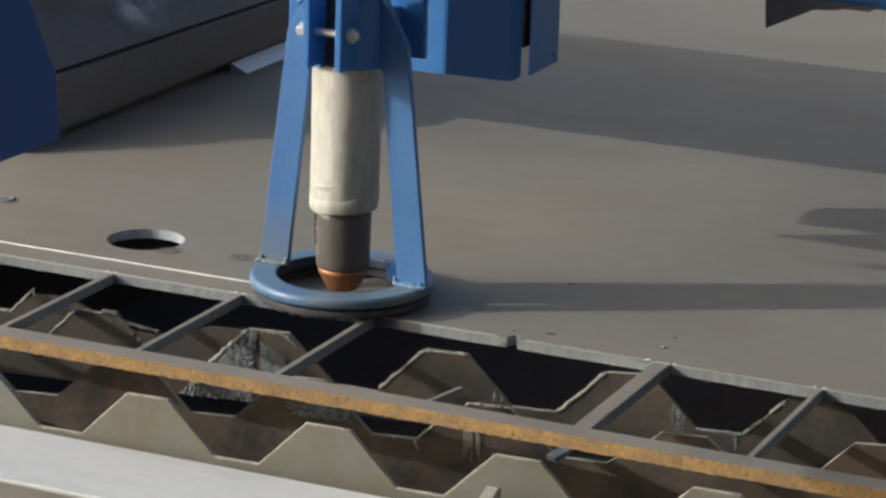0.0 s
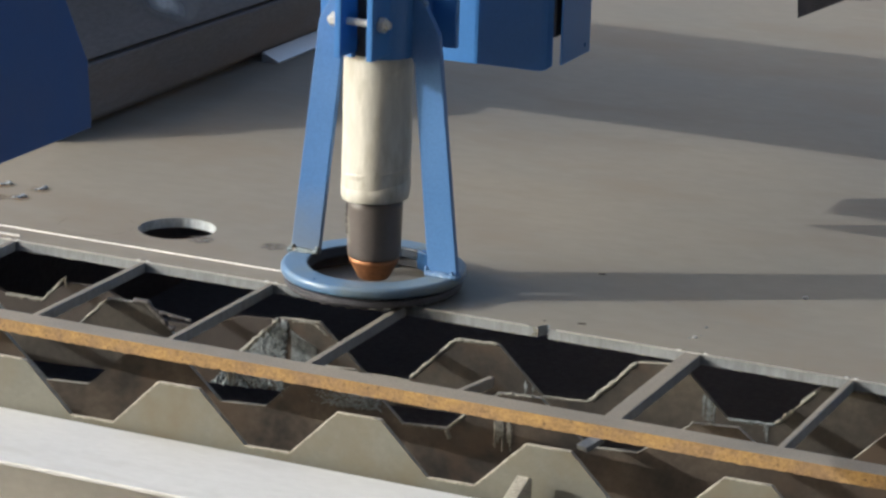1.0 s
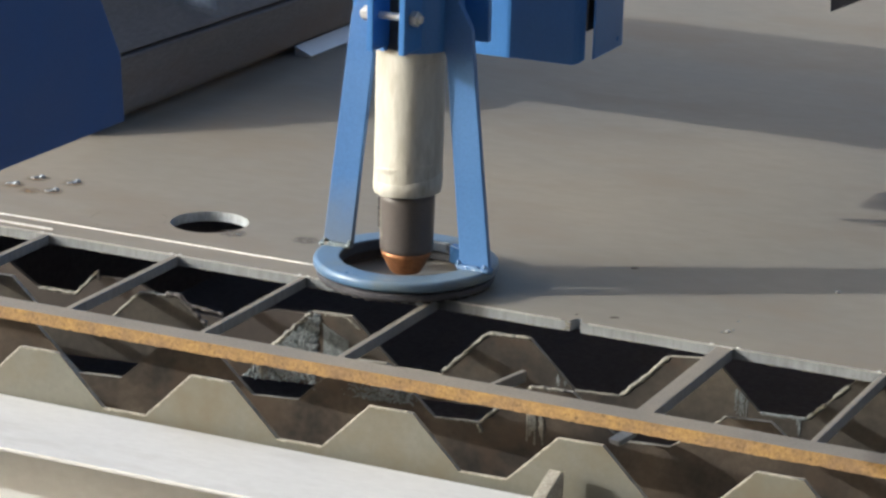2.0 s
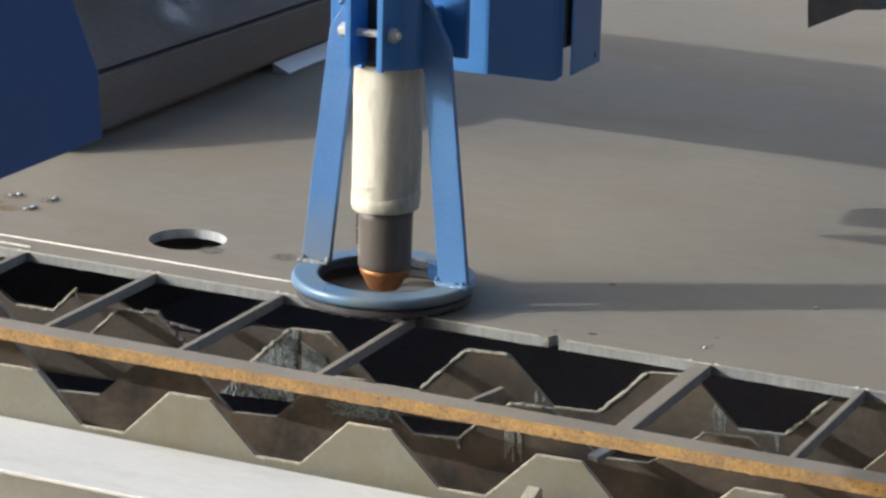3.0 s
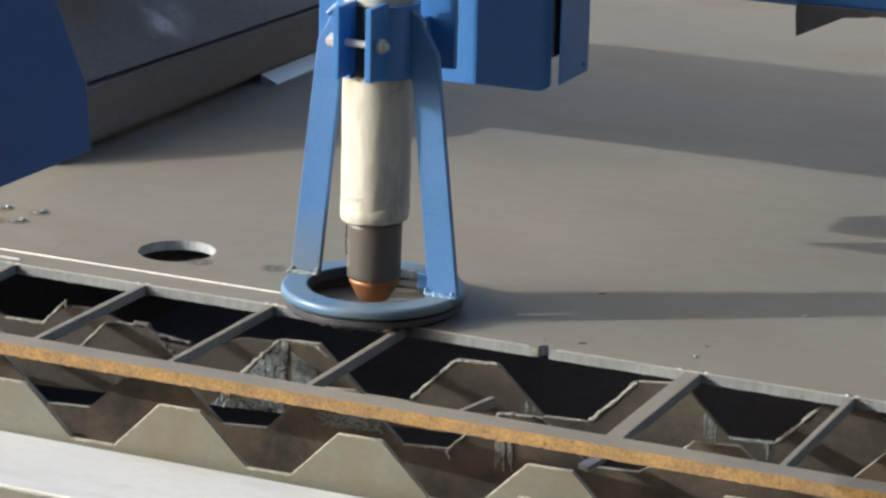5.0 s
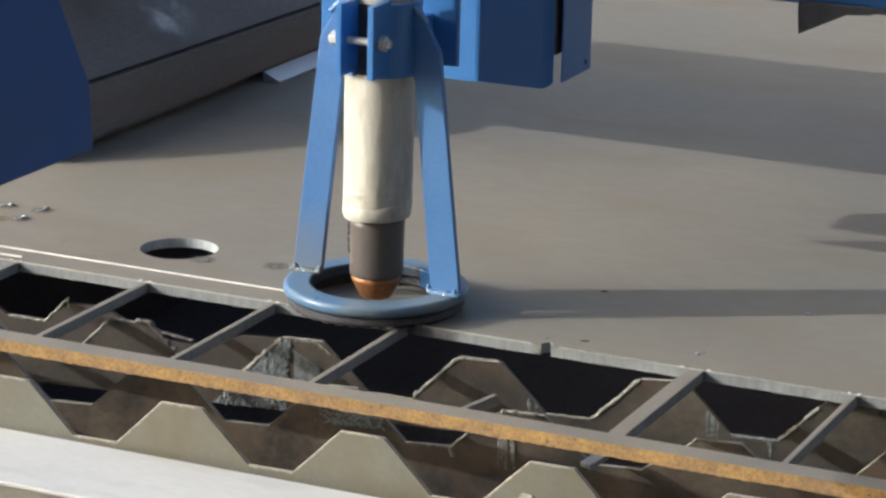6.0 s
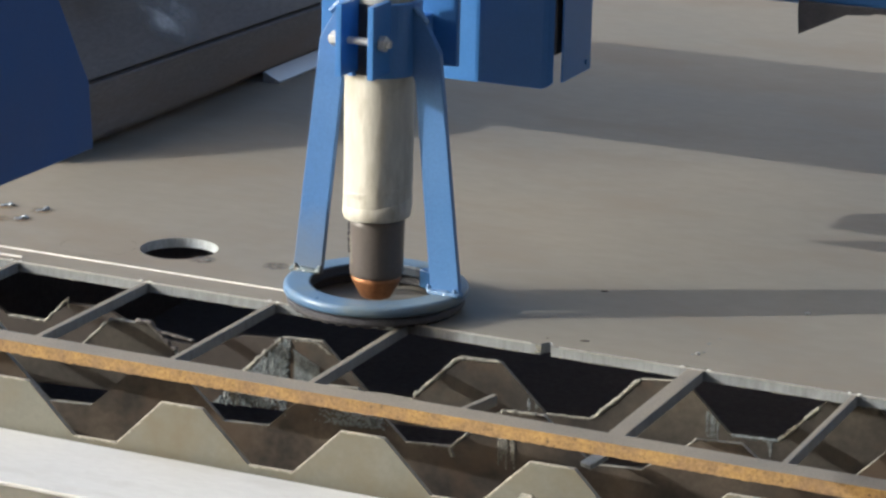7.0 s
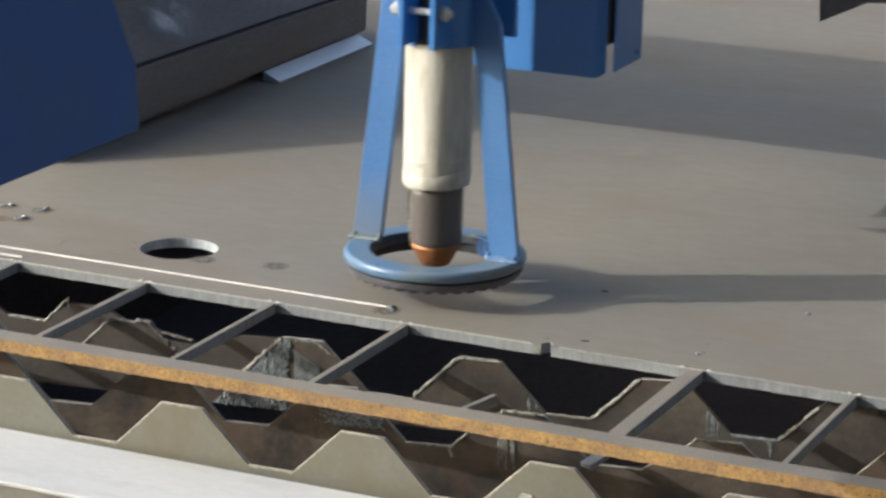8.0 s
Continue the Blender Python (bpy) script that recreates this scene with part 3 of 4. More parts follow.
for c0, c1 in zip(cols, cols[1:]):
    for j in range(4):
        bm.faces.new((c0[j], c0[(j + 1) % 4], c1[(j + 1) % 4], c1[j]))
bm.faces.new(cols[0])
bm.faces.new(cols[-1])
clamp = part("clamp", bm, M_BLUE, torch, "blue split clamp collar")
# dark band added in the gap, standing in for the shaded sleeve
bm = bmesh.new()
lathe(bm, [(0.0255, 0.1795), (0.0268, 0.1795), (0.0268, 0.2325), (0.0255, 0.2325)], 48, close=True)
part("gap_shade", bm, M_DARK, clamp, "dark band added in the clamp gap for the lugs' shade")
for s in (-1, 1):
    bm = bmesh.new()
    xa, xb = ((-0.0110, -0.0058) if s < 0 else (0.0150, 0.0200))
    box(bm, xa, xb, -0.0540, -0.0240, 0.1825, 0.2370, 0.0008)
    part("lug", bm, M_BLUE, clamp)
bm = bmesh.new()
rod(bm, (-0.021, -0.0425, 0.2085), (0.0285, -0.0425, 0.2085), 0.0028, 16)
part("bolt", bm, M_BOLT, clamp, "zinc clamp bolt")
for x0, x1, r in ((-0.0190, -0.0110, 0.0058), (0.0200, 0.0256, 0.0060)):
    bm = bmesh.new()
    rod(bm, (x0, -0.0425, 0.2085), (x1, -0.0425, 0.2085), r, 6)
    bmesh.ops.bevel(bm, geom=list(bm.edges), offset=0.0006, segments=1, affect="EDGES")
    part("nut", bm, M_BOLT, clamp, "zinc hex nut")

# wrapped sleeve
bm = bmesh.new()
prof = [(0.0235, 0.0665), (0.0248, 0.0675), (0.0255, 0.0715)]
for i in range(1, 40):
    z = 0.0715 + 0.29 * i / 40
    prof.append((0.0254 + 0.0004 * noise.noise(Vector((0, 0, z * 60))), z))
prof += [(0.0256, 0.365)]
lathe(bm, prof, 64)
for v in bm.verts:
    rr = math.hypot(v.co.x, v.co.y)
    if rr > 0.01:
        a = math.atan2(v.co.y, v.co.x)
        k = 1 + 0.016 * noise.noise(Vector((math.cos(a) * 2.5, math.sin(a) * 2.5, v.co.z * 22))) - 0.022 * math.cos(4 * (a - radians(-112))) + 0.006 * math.sin(5 * a + 0.8 + v.co.z * 4) + 0.003 * math.sin(3 * a + v.co.z * 60)
        v.co.x *= k
        v.co.y *= k
part("sleeve", bm, M_TAPE, torch, "cream heat-proof wrap, grimy and creased", True)
# the overlapping last turn of the wrap
bm = bmesh.new()
n = 64
for i in range(n + 1):
    a = 2 * math.pi * i / n
    zc = 0.0785 + 0.004 * math.sin(a + 0.6)
    for r, z in ((0.0258, zc + 0.0016), (0.0264, zc + 0.0008), (0.0264, zc - 0.006), (0.0256, zc - 0.0085)):
        bm.verts.new((r * math.cos(a), r * math.sin(a), z))
bm.verts.ensure_lookup_table()
for i in range(n):
    for j in range(3):
        bm.faces.new([bm.verts[q] for q in (4 * i + j, 4 * i + j + 1, 4 * i + j + 5, 4 * i + j + 4)])
part("wrap_end", bm, M_TAPE, torch, "", True)

# overlapping turns of the wrap, as slanted raised edges with gaps
for z0, a0, a1, pitch in ((0.0850, -2.6, 0.1, 0.008), (0.1600, -1.5, -0.2, 0.012)):
    bm = bmesh.new()
    n = 40
    for i in range(n + 1):
        a = a0 + (a1 - a0) * i / n
        z = z0 + pitch * (i / n) + 0.0007 * noise.noise(Vector((i * 0.25, z0 * 99, 0)))
        lift = 0.0003 * math.sin(math.pi * i / n) ** 0.5
        for r, dz in ((0.0252, 0.0011), (0.0256 + lift, 0.0003), (0.0255 + lift, -0.0005), (0.0250, -0.0040)):
            bm.verts.new((r * math.cos(a), r * math.sin(a), z + dz))
    bm.verts.ensure_lookup_table()
    for i in range(n):
        for j in range(3):
            bm.faces.new([bm.verts[q] for q in (4 * i + j, 4 * i + j + 1, 4 * i + j + 5, 4 * i + j + 4)])
    part("wrap_edge", bm, M_TAPE, torch, "", True)

bm = bmesh.new()
lathe(bm, [(0.0195, 0.0205), (0.0201, 0.0213), (0.0204, 0.0240), (0.0208, 0.0600), (0.0210, 0.0665)], 56)
part("retaining_cap", bm, M_CAP, torch, "dark brown-grey retaining cap with a chipped side", True)
bm = bmesh.new()
rng = random.Random(3)
for i in range(12):
    blob(bm, (-0.0192 + rng.uniform(-0.0006, 0.0006), -0.0082, 0.0635 - 0.0022 * i - 0.001 * rng.random()), rng.uniform(0.0009, 0.0019), i, (0.8, 1, 1.4), 0.6, 1)
part("chip", bm, M_DARK, torch, "", True)
bm = bmesh.new()
for i in range(16):
    t = i / 15
    blob(bm, (-0.0135 - 0.0030 * (1 - t) + rng.uniform(-0.0006, 0.0006), -0.0158 + 0.0030 * (1 - t), 0.0520 - 0.020 * t), rng.uniform(0.0006, 0.0012), i + 40, (1, 0.6, 1.8), 0.5, 1)
part("scrape", bm, M_SLAGEDGE, torch, "pale scrape on the cap", True)
bm = bmesh.new()
lathe(bm, [(0.0080, 0.0025), (0.0110, 0.0030), (0.0125, 0.0050), (0.0183, 0.0160), (0.0190, 0.0175), (0.0190, 0.0207)], 48)
part("nozzle", bm, M_COPPER, torch, "heat-stained copper nozzle", True)

# back bracket that holds the collar
bm = bmesh.new()
box(bm, -0.0745, 0.040, 0.050, 0.056, 0.1756, 0.38, 0.001)
part("back_plate", bm, M_BLUE, torch)
bm = bmesh.new()
box(bm, -0.020, 0.020, 0.0300, 0.0505, 0.180, 0.215, 0.001)
part("spacer", bm, M_BLUE, torch)
bm = bmesh.new()
box(bm, -0.05, 0.04, 0.0562, 0.140, 0.345, 0.38, 0.002)
part("slide", bm, M_BLUE, torch)

# ================= carriage behind the torch =================
carriage = tagged(new("torch_carriage"), "blue sheet-metal carriage cover on the gantry", "carriage")


def sheet(bm, path, z_low, z_high, thick):
    """A bent sheet that follows a path on the plan; z_low is given at each point."""
    rows = []
    for i, (x, y) in enumerate(path):
        a = Vector(path[max(0, i - 1)])
        b = Vector(path[min(len(path) - 1, i + 1)])
        d = (b - a).normalized()
        nrm = Vector((-d.y, d.x)) * thick
        rows.append([bm.verts.new(c) for c in ((x, y, z_low[i]), (x + nrm.x, y + nrm.y, z_low[i]), (x + nrm.x, y + nrm.y, z_high), (x, y, z_high))])
    for r0, r1 in zip(rows, rows[1:]):
        for j in range(4):
            bm.faces.new((r0[j], r0[(j + 1) % 4], r1[(j + 1) % 4], r1[j]))
    bm.faces.new(rows[0])
    bm.faces.new(rows[-1])
    return bm


bm = bmesh.new()
sheet(bm, [(-0.068, 0.180), (0.0285, 0.180), (0.0310, 0.1806), (0.0335, 0.1830), (0.0670, 0.2240), (0.0707, 0.2272), (0.0750, 0.2295)],
      [0.146, 0.146, 0.146, 0.1458, 0.1360, 0.1370, 0.1405], 0.405, 0.004)
part("cover", bm, M_BLUE, carriage, "bent blue cover with a rounded lower corner")
bm = bmesh.new()
sheet(bm, [(0.0800, 0.237), (0.0800, 0.297)], [0.1400, 0.1405], 0.405, 0.0015)
side = part("side_sheet", bm, M_BLUE, carriage)
bm = bmesh.new()
rod(bm, (0.0798, 0.287, 0.1475), (0.0812, 0.287, 0.1475), 0.0022, 12)
part("screw", bm, M_BLUE, side)
# body behind the slot, coloured dark for the shade inside it
bm = bmesh.new()
box(bm, 0.0305, 0.0740, 0.2365, 0.300, 0.1620, 0.405)
part("core", bm, M_DARK, carriage)
bm = bmesh.new()
box(bm, -0.056, 0.030, 0.234, 0.291, 0.1400, 0.405, 0.003)
part("motor_housing", bm, M_BLUE, carriage)
bm = bmesh.new()
box(bm, -0.060, 0.084, 0.175, 0.3575, 0.405, 0.42, 0.002)
part("top_plate", bm, M_BLUE, carriage)

# ================= gantry =================
gantry = tagged(new("gantry"), "blue painted gantry beam with a hanging guard plate", "gantry")
bm = bmesh.new()
box(bm, -1.6, 1.9, 0.358, 0.475, 0.1990, 0.44, 0.006)
part("beam", bm, M_BLUE, gantry)
bm = bmesh.new()
prism(bm, [(0.236, 0.2030), (0.2355, 0.1955), (0.2370, 0.1755), (0.276, 0.1950), (0.296, 0.1968), (0.300, 0.1985), (0.322, 0.1985), (0.330, 0.2030)], 0.004, "y", 0.354, 0.0006)
part("tab", bm, M_SKIRT, gantry, "dark pointed metal tab under the beam")
# guard plate that hangs before the beam, on an arm
bm = bmesh.new()
prism(bm, [(-0.56, 0.2031), (-0.3519, 0.2031), (-0.3566, 0.2470), (-0.3907, 0.3047), (-0.41, 0.36), (-0.56, 0.36)], -0.006, "x", 0.0, 0.001)
part("guard_plate", bm, M_BLUE_SHADE, gantry, "blue sheet guard plate with a slanted edge")
bm = bmesh.new()
bar(bm, (-0.03, -0.50, 0.33), (-0.03, -0.50, 0.62), 0.05, 0.05, 0.003)
part("hanger", bm, M_BLUE, gantry)
bm = bmesh.new()
bar(bm, (-0.03, -0.525, 0.645), (-0.03, 0.47, 0.645), 0.05, 0.05, 0.003)
part("arm", bm, M_BLUE, gantry)
bm = bmesh.new()
bar(bm, (-0.03, 0.417, 0.435), (-0.03, 0.417, 0.62), 0.05, 0.05, 0.003)
part("post", bm, M_BLUE, gantry)
for x in (-1.55, 1.85):
    bm = bmesh.new()
    box(bm, x - 0.05, x + 0.05, 0.362, 0.471, -ZP + 0.08, 0.205, 0.004)
    box(bm, x - 0.07, x + 0.07, 0.30, 0.585, -ZP + 0.001, -ZP + 0.08, 0.01)
    part("gantry_leg", bm, M_BLUE, gantry)
gantry.location = carriage.location = (0, 0, ZP)

# ================= slag, drips, small things =================
RUN = (PERIOD - TOP_W - VAL_W) / 2


def crust(slat_ob, pts, r, seed, name="slag_crust", material=None, lump=0.42):
    """Slag frozen along a tooth's edge, in the slat's own plane."""
    bm = bmesh.new()
    bead(bm, [(x, -0.0012, z) for x, z in pts], r, seed, lump)
    return part(name, bm, material or M_SLAGEDGE, slat_ob, "", True)


def rise(s, z, a=0.0, b=1.0):
    """The rising edge that ends in a tooth's top at s."""
    return [(s - RUN * (1 - a), z - TOOTH * (1 - a)), (s - RUN * (1 - b), z - TOOTH * (1 - b))]


row_b, row_c = slats[1][0], slats[2][0]
ZB, ZC = -0.0165, -0.0095
PB, PC = 0.0415, -0.0215
crust(row_c, rise(PC - PERIOD, ZC, 0.2) + [(PC - PERIOD + 0.012, ZC)], 0.0013, 11)
crust(row_c, [(PC - PERIOD + 0.020, ZC), (PC - PERIOD + TOP_W, ZC + 0.001), (PC - PERIOD + TOP_W + RUN * 0.6, ZC - TOOTH * 0.55)], 0.0020, 12, material=M_DROSS, lump=0.5)
crust(row_c, [(PC - PERIOD + TOP_W + 0.010, ZC - 0.006), (PC - PERIOD + TOP_W + 0.036, ZC - 0.010)], 0.0014, 13, material=M_DROSS, lump=0.35)
crust(row_c, rise(PC, ZC, 0.1), 0.0019, 14)
crust(row_c, [(PC + 0.010, ZC), (PC + TOP_W - 0.004, ZC), (PC + TOP_W + 0.008, ZC - 0.009)], 0.0012, 15)
crust(row_c, rise(PC + PERIOD, ZC, 0.05) + [(PC + PERIOD + TOP_W, ZC)], 0.0016, 16)
crust(row_c, [(PC + PERIOD + TOP_W + RUN, ZC - TOOTH), (PC + 2 * PERIOD - RUN, ZC - TOOTH)], 0.0012, 17)
crust(row_c, rise(PC + 2 * PERIOD, ZC, 0.0, 0.97), 0.0018, 18)
crust(row_c, [(PC + 2 * PERIOD + TOP_W + RUN, ZC - TOOTH), (PC + 3 * PERIOD - RUN, ZC - TOOTH)], 0.0014, 19, material=M_SLAG)
crust(row_c, rise(PC + 3 * PERIOD, ZC, 0.0, 0.35), 0.0017, 20)
crust(row_c, rise(PC + 3 * PERIOD, ZC, 0.5, 0.8), 0.0017, 21)
crust(row_c, [(PC - 2 * PERIOD + TOP_W + RUN, ZC - TOOTH), (PC - PERIOD - RUN, ZC - TOOTH)], 0.0012, 23)
crust(row_b, [(PB + PERIOD - 0.001, ZB - 0.005), (PB + PERIOD + 0.003, ZB - 0.004), (PB + PERIOD + 0.026, ZB - 0.0042)], 0.0014, 31)
crust(row_b, rise(PB + PERIOD, ZB, 0.0, 0.35), 0.0015, 32)
crust(row_b, [(PB + TOP_W + RUN, ZB - TOOTH), (PB + PERIOD - RUN, ZB - TOOTH)], 0.0011, 33)
crust(row_b, [(PB + PERIOD - RUN - 0.001, ZB - TOOTH), (PB + PERIOD - RUN + 0.002, ZB - TOOTH - 0.007)], 0.0018, 34)
crust(row_b, [(PB + 2 * PERIOD - 0.001, ZB - 0.0135), (PB + 2 * PERIOD + 0.003, ZB - 0.009), (PB + 2 * PERIOD + 0.018, ZB - 0.009)], 0.0010, 35)

row_d, PD = slats[3][0], -0.085 - PERIOD
crust(row_d, [(PD - RUN - VAL_W, ZC - TOOTH), (PD - RUN, ZC - TOOTH)] + rise(PD, ZC, 0.0, 0.62)[1:], 0.0014, 51)
crust(row_d, [(PD - RUN * 0.42, ZC - TOOTH * 0.40), (PD - RUN * 0.38, ZC - TOOTH * 0.62)], 0.0011, 52)

# thin pale rims on the clean front row
row_a, ZA, PA = slats[0][0], -0.0105, -0.0275
for k in range(-3, 4):
    s0 = PA + k * PERIOD
    crust(row_a, rise(s0, ZA, 0.0, 1.0) + [(s0 + TOP_W * 0.9, ZA)], 0.0009, 60 + k, "edge_burr", M_SLATEDGE, 0.2)
    crust(row_a, [(s0 + TOP_W + RUN, ZA - TOOTH), (s0 + PERIOD - RUN, ZA - TOOTH)], 0.0010, 80 + k, "edge_burr", M_SLATEDGE, 0.3)

# fan of spattered slag down one tooth
bm = bmesh.new()
rng = random.Random(77)
for i in range(1500):
    t = rng.random() ** 0.7
    x = -0.0165 - 0.030 * t + rng.uniform(-1, 1) * (0.002 + 0.027 * t)
    z = ZC - 0.0005 - 0.0555 * t
    if z > ZC + 0.001 - (TOOTH / RUN) * max(0.0, PC - x):
        continue
    blob(bm, (x, -0.0018 - rng.random() * 0.0009, z), rng.uniform(0.0005, 0.0013), i, (1.0, 0.7, 1.25), 0.5, 1)
tagged(part("slag_fan", bm, M_SLAG, row_c, "grey knobbly fan of frozen slag"), kind="stuff")

# smooth film of metal beside the fan
bm = bmesh.new()
vs = []
corners = ((-0.0125, -0.0165), (0.0075, -0.0285), (0.0095, -0.0460), (-0.0120, -0.0520))
for (xa, za), (xb, zb) in zip(corners, corners[1:] + corners[:1]):
    for i in range(8):
        t = i / 8
        k = 0.0016 * noise.noise(Vector((xa * 90 + t * 2.3, za * 90, 1.0)))
        vs.append(bm.verts.new((xa + (xb - xa) * t + k, -0.0026, za + (zb - za) * t + k)))
f = bm.faces.new(vs)
r = bmesh.ops.extrude_face_region(bm, geom=[f])
bmesh.ops.translate(bm, verts=[g for g in r["geom"] if isinstance(g, bmesh.types.BMVert)], vec=(0, 0.0008, 0))
part("slag_film", bm, M_SLAG, row_c, "smooth blue-grey film of frozen metal")

# low crust of spatter on the slat behind the front strip
bm = bmesh.new()
rng = random.Random(78)
for i in range(420):
    x = rng.gauss(0.073, 0.013)
    z = -0.0390 + rng.uniform(-0.0055, 0.006)
    fall = (x - PB - TOP_W) / RUN * TOOTH
    if z > ZB - 0.001 - max(0.0, fall):
        continue
    blob(bm, (x, -0.0024, z), rng.uniform(0.0004, 0.0010), i, (1.1, 0.6, 1.0), 0.5, 1)
tagged(part("slag_spatter", bm, M_SLAG, row_b, "grey knobbly spatter of slag"), kind="stuff")

# drips on the faces
for ob, x, z, h, wd, seed in ((row_b, 0.1825, -0.0390, 0.022, 0.013, 3), (row_c, 0.1714, -0.0345, 0.009, 0.007, 4),
                              (row_c, 0.3045, -0.028, 0.023, 0.013, 5), (row_c, PC + 3 * PERIOD - RUN - 0.006, -0.046, 0.012, 0.003, 6),
                              (row_b, -0.02, -0.0275, 0.010, 0.005, 7)):
    bm = bmesh.new()
    rng = random.Random(seed)
    for k in range(11):
        xx = x + wd * rng.uniform(-0.5, 0.5)
        hh = h * rng.uniform(0.25, 1.0)
        zz = z + rng.uniform(-0.004, 0.0)
        if ob is row_c:          # never above the sloping edge
            zz = min(zz, ZC - 0.0008 - ((xx - PC - TOP_W) % PERIOD) / RUN * TOOTH) if ((xx - PC - TOP_W) % PERIOD) < RUN else zz
        m = max(3, int(hh / 0.0009))
        for q in range(m):
            blob(bm, (xx + rng.uniform(-0.0003, 0.0003), -0.0021, zz - hh * q / m), rng.uniform(0.0003, 0.0009) * (1.3 - 0.6 * q / m) * (1.35 if ob is row_b else 0.7), q + 9 * k, (0.9, 0.6, 1.7), 0.4, 1)
    tagged(part("slag_drip", bm, M_SLAGEDGE if ob is row_b else M_SLAG, ob, "frozen run of grey slag"), kind="stuff")

# fallen cut-off lying on the slat behind the front strip
bm = bmesh.new()
bar(bm, (0.247, -0.112, -0.0440), (0.254, -0.096, -0.0400), 0.010, 0.004, 0.0005)
ob = obj("metal_offcut", bm, M_CUT)
ob.location = (0, 0, ZP)
tagged(ob, "small grey cut-off piece of steel caught between slats", "offcut")

# gusset on the white edge angle
bm = bmesh.new()
prism(bm, [(-0.262, -0.0470), (-0.2200, -0.0470), (-0.2200, -0.0290), (-0.2250, -0.0265), (-0.2600, -0.0400)], 0.009, "x", 0.246, 0.0006)
g = part("gusset", bm, M_SLATEDGE, frame_bar, "grey triangular gusset")
g.location = (0, 0, ZP)

# burrs where the bars meet the plate, and along the cut edge
bm = bmesh.new()
rng = random.Random(41)
for x, w in BARS:
    for s in (-1, 1):
        blob(bm, (x + s * w * 0.6, 0.0008, 0.0002), rng.uniform(0.0009, 0.0016), x * 40 + s, (1.3, 1, 0.8), 0.4, 1)
for i in range(260):
    x = rng.uniform(-0.42, 0.60)
    if 0.16 < x < 0.18:
        continue
    blob(bm, (x, -0.0004, -0.0078), rng.uniform(0.0004, 0.0010), i, (1.6, 0.8, 0.8), 0.4, 1)
for i in range(10):
    blob(bm, (0.1693 - 0.007 + rng.uniform(-0.004, 0.003), -0.0005, -rng.uniform(0.001, 0.007)), rng.uniform(0.0008, 0.0016), i + 5, (1.2, 0.5, 1), 0.5, 1)
tagged(part("burr", bm, M_SLAGEDGE, plate, "tiny bright burrs on the flame-cut edge"), kind="stuff")
# nubs in the corners of the bars, whitened to paint their sparkle
bm = bmesh.new()
for x, w in BARS:
    for s in (-1, 1):
        blob(bm, (x + s * w * 0.8, -0.0002, 0.0005), 0.0014, x * 11 + s, (1.5, 0.9, 0.7), 0.4, 1)
tagged(part("corner_nub", bm, M_KERF, plate, "tiny nubs of slag, whitened for the sparkle there"), kind="stuff")
# pale arris along the cut edge, broken at the notch
for xa, xb in ((-0.43, 0.158), (0.180, 0.66)):
    bm = bmesh.new()
    n = int((xb - xa) / 0.004)
    for i in range(n + 1):
        x = xa + (xb - xa) * i / n
        w = 0.0005 + 0.0005 * noise.noise(Vector((x * 130, 8, 0)))
        for y, z in ((-0.0007, -0.0006), (-0.0006, 0.0004), (w, 0.0003)):
            bm.verts.new((x, y, z))
    bm.verts.ensure_lookup_table()
    for i in range(n):
        for j in range(2):
            bm.faces.new([bm.verts[q] for q in (3 * i + j, 3 * i + j + 1, 3 * i + j + 4, 3 * i + j + 3)])
    part("cut_arris", bm, M_BRIGHT, plate, "pale burr along the cut")
# short second score line at the plate's corner
bm = bmesh.new()
bar(bm, (-0.42, 0.0105, 0.0006), (-0.2855, 0.0105, 0.0006), 0.0018, 0.0014, 0.0003)
part("kerf_line", bm, M_KERF, plate)

# slag beads and flakes on the plate
for k, (x, y) in enumerate([(-0.3868, 0.1107), (-0.3792, 0.138), (-0.3467, 0.1087), (-0.3455, 0.1403)]):
    bm = bmesh.new()
    blob(bm, (0.0024, 0, 0.0016), 0.0022, k, (1.2, 1, 0.85), 0.35, 2)
    for i in range(4):
        blob(bm, (-0.0008 - 0.0016 * i, 0.0010 * math.sin(2 * i + k), 0.0009), 0.0018 - 0.0002 * i, i + k, (1.4, 1, 0.6), 0.5, 2)
    ob = obj("slag_bead", bm, M_BEAD, smooth=True)
    ob.matrix_world = pose(x, y, ZP, 0, 0, 20 + 12 * k)
    tagged(ob, "bluish grey teardrop bead of metal stuck on the plate", "slag bead", "slag beads")
for k, (x, y, r, sx) in enumerate([(0.3156, 0.1674, 0.0017, 1.3), (0.2753, 0.0327, 0.0015, 1.2), (0.2775, 0.0395, 0.0008, 1), (0.2743, 0.0597, 0.0010, 1.5),
                                   (0.2775, 0.0755, 0.0007, 1), (0.272, 0.030, 0.0009, 1.2), (-0.152, 0.0735, 0.0012, 2.0)]):
    bm = bmesh.new()
    blob(bm, (0, 0, r * 0.5), r, k + 3, (sx, 1, 0.7), 0.35, 2)
    ob = obj("slag_bead", bm, M_BRIGHT if k in (0, 1) else M_SLAG, smooth=True)
    ob.matrix_world = pose(x, y, ZP, 0, 0, 25)
    tagged(ob, "tiny grey slag bead lying on the plate", "slag bead", "slag beads")
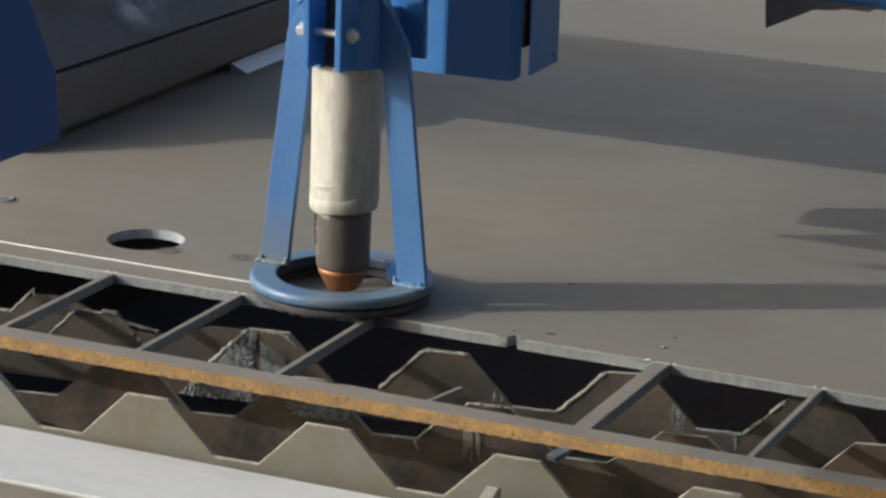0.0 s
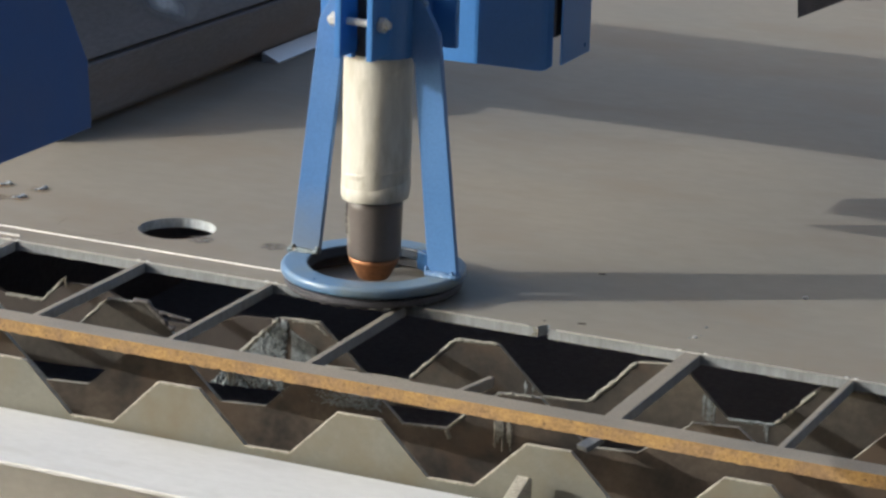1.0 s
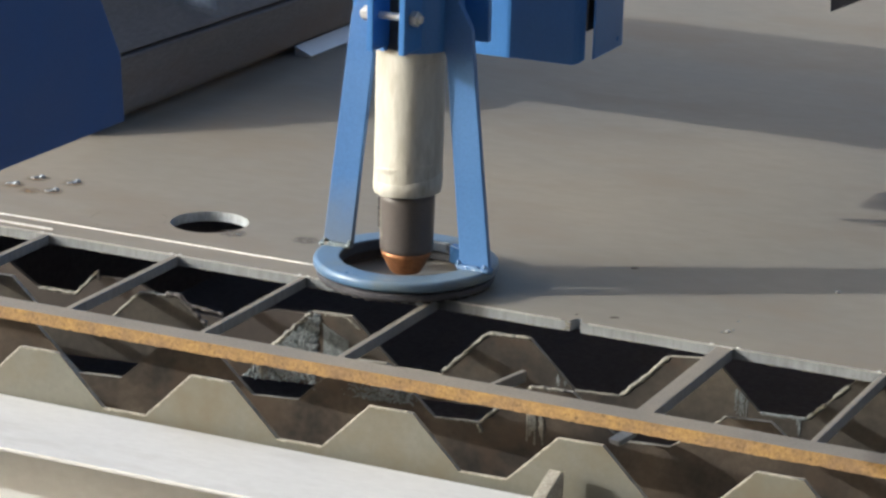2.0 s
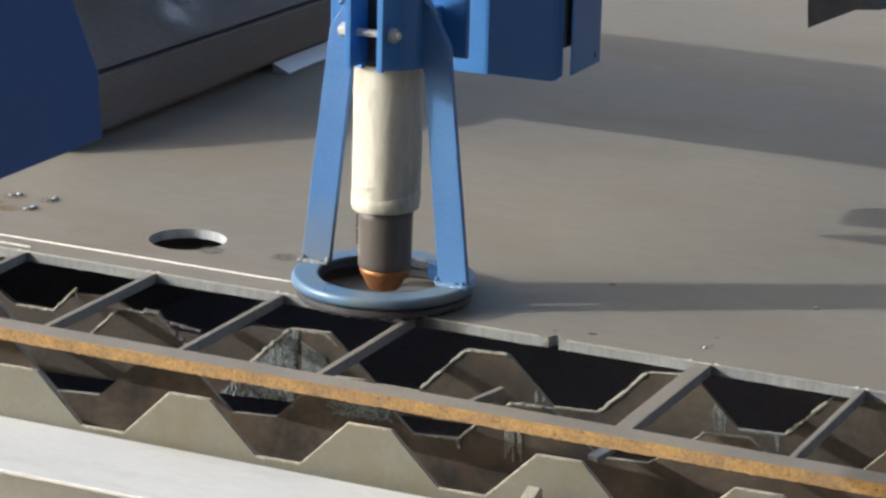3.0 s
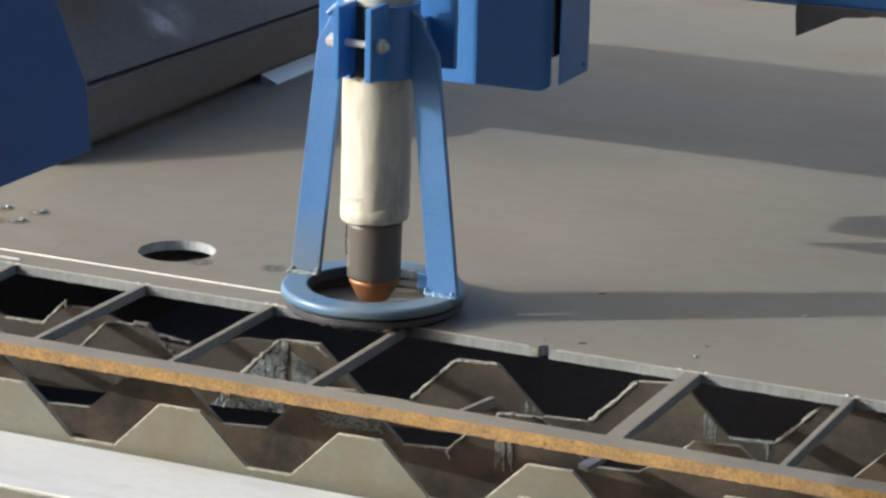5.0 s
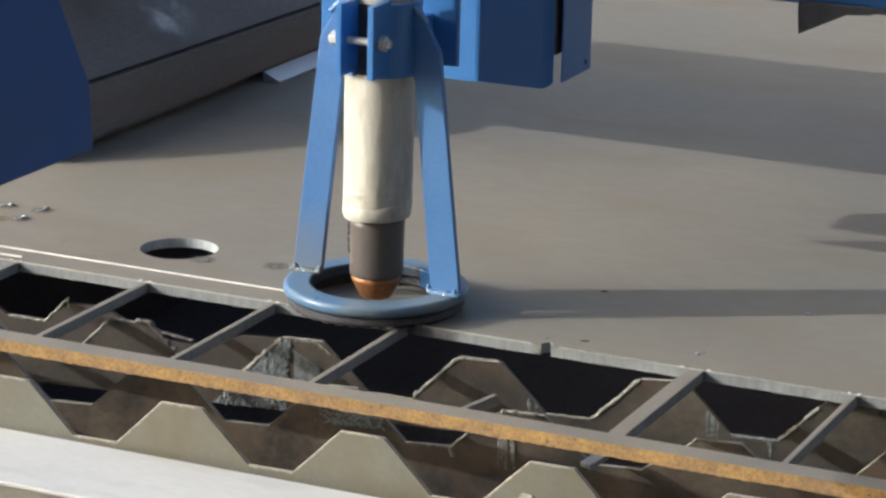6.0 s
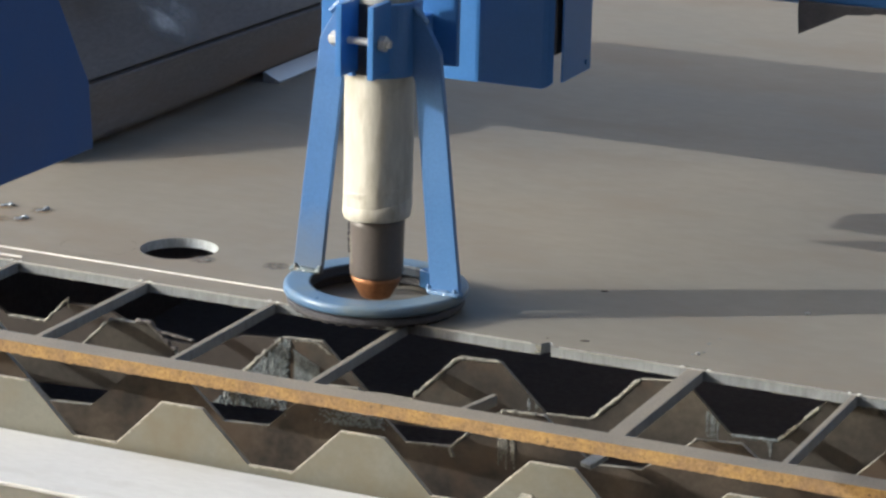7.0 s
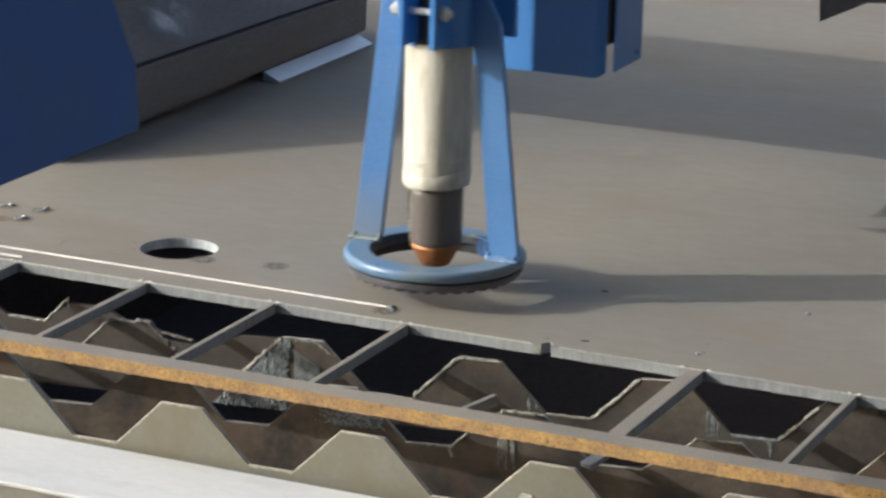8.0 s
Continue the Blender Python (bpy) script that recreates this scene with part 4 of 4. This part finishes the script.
for k, (x, y, r, sx) in enumerate([(0.1907, 0.0232, 0.0034, 1.0), (0.1567, 0.1492, 0.0032, 1.0), (0.1640, 0.0160, 0.0018, 0.8)]):
    bm = bmesh.new()
    blob(bm, (0, 0, 0.0003), r, k + 13, (sx, 0.45, 0.14), 0.5, 2)
    ob = obj("slag_flake", bm, M_SCRATCH, smooth=True)
    ob.matrix_world = pose(x, y, ZP, 0, 0, 24)
    tagged(ob, "thin dark flake of scale on the plate", "slag flake", "slag flakes")
# rust blooms round the beads, scorch marks
def stain_patch(name, x, y, r, material, label):
    bm = bmesh.new()
    bmesh.ops.create_circle(bm, cap_ends=True, segments=24, radius=r)
    ob = part(name, bm, material, plate, label)
    ob.matrix_basis = Matrix.Translation((x, y, 0.0003))


for x, y in ((-0.3868, 0.1090), (-0.3810, 0.1360), (-0.3480, 0.1075), (-0.3470, 0.1385), (-0.365, 0.100)):
    stain_patch("rust_bloom", x, y, 0.012, M_HALO, "faint orange rust bloom")
for x, y in ((-0.0985, 0.0865), (-0.158, 0.0745), (0.030, 0.020)):
    stain_patch("scorch_mark", x, y, 0.0125, M_SCORCH, "dark scorch mark")

# unseen wall added far to the side: blocks sky, returns some sun
bm = bmesh.new()
box(bm, 4.2, 4.4, -4.4, 9, 0, 5.5)
for i in range(66):
    y = -4.3 + 0.2 * i
    box(bm, 4.16, 4.2, y, y + 0.1, 0.1, 5.4)
tagged(obj("fill_wall_east", bm, M_FILL_WALL), "unseen grey ribbed wall added to balance the side light", "wall", kind="structure")

# unseen wall added behind the camera to dim skylight on front faces
bm = bmesh.new()
box(bm, -2.6, 4.4, -4.7, -4.5, 0, 5.5)
for i in range(33):
    x = -2.5 + 0.2 * i
    box(bm, x, x + 0.1, -4.5, -4.46, 0.1, 5.4)
tagged(obj("shade_wall_south", bm, M_SHADE_WALL), "unseen dark ribbed wall added to cut sky light on front faces", "wall", kind="structure")

GX, GY, LIFT = 0.0224, 0.058, 0.0145


def motions():
    """The torch lifts, then carriage and gantry run off together."""
    run = [(0.0, 0, 0), (7.2, 0, 0), (7.3, 0, 0), (7.4, 0.08, 0), (7.5, 0.58, 0), (7.6, 0.9, 0), (7.7, 0.97, 0.02), (7.8, 1.0, 0.27), (7.9, 1.0, 0.62), (8.0, 1.0, 1.0)]
    walk(torch, [(t, pose(TORCH_AT[0] + GX * s, TORCH_AT[1] + GY * s, ZP + 0.0003 + TORCH_UP + LIFT * h)) for t, h, s in run])
    walk(carriage, [(t, pose(GX * s, GY * s, ZP)) for t, h, s in run])
    walk(gantry, [(t, pose(0, GY * s, ZP)) for t, h, s in run])


motions()
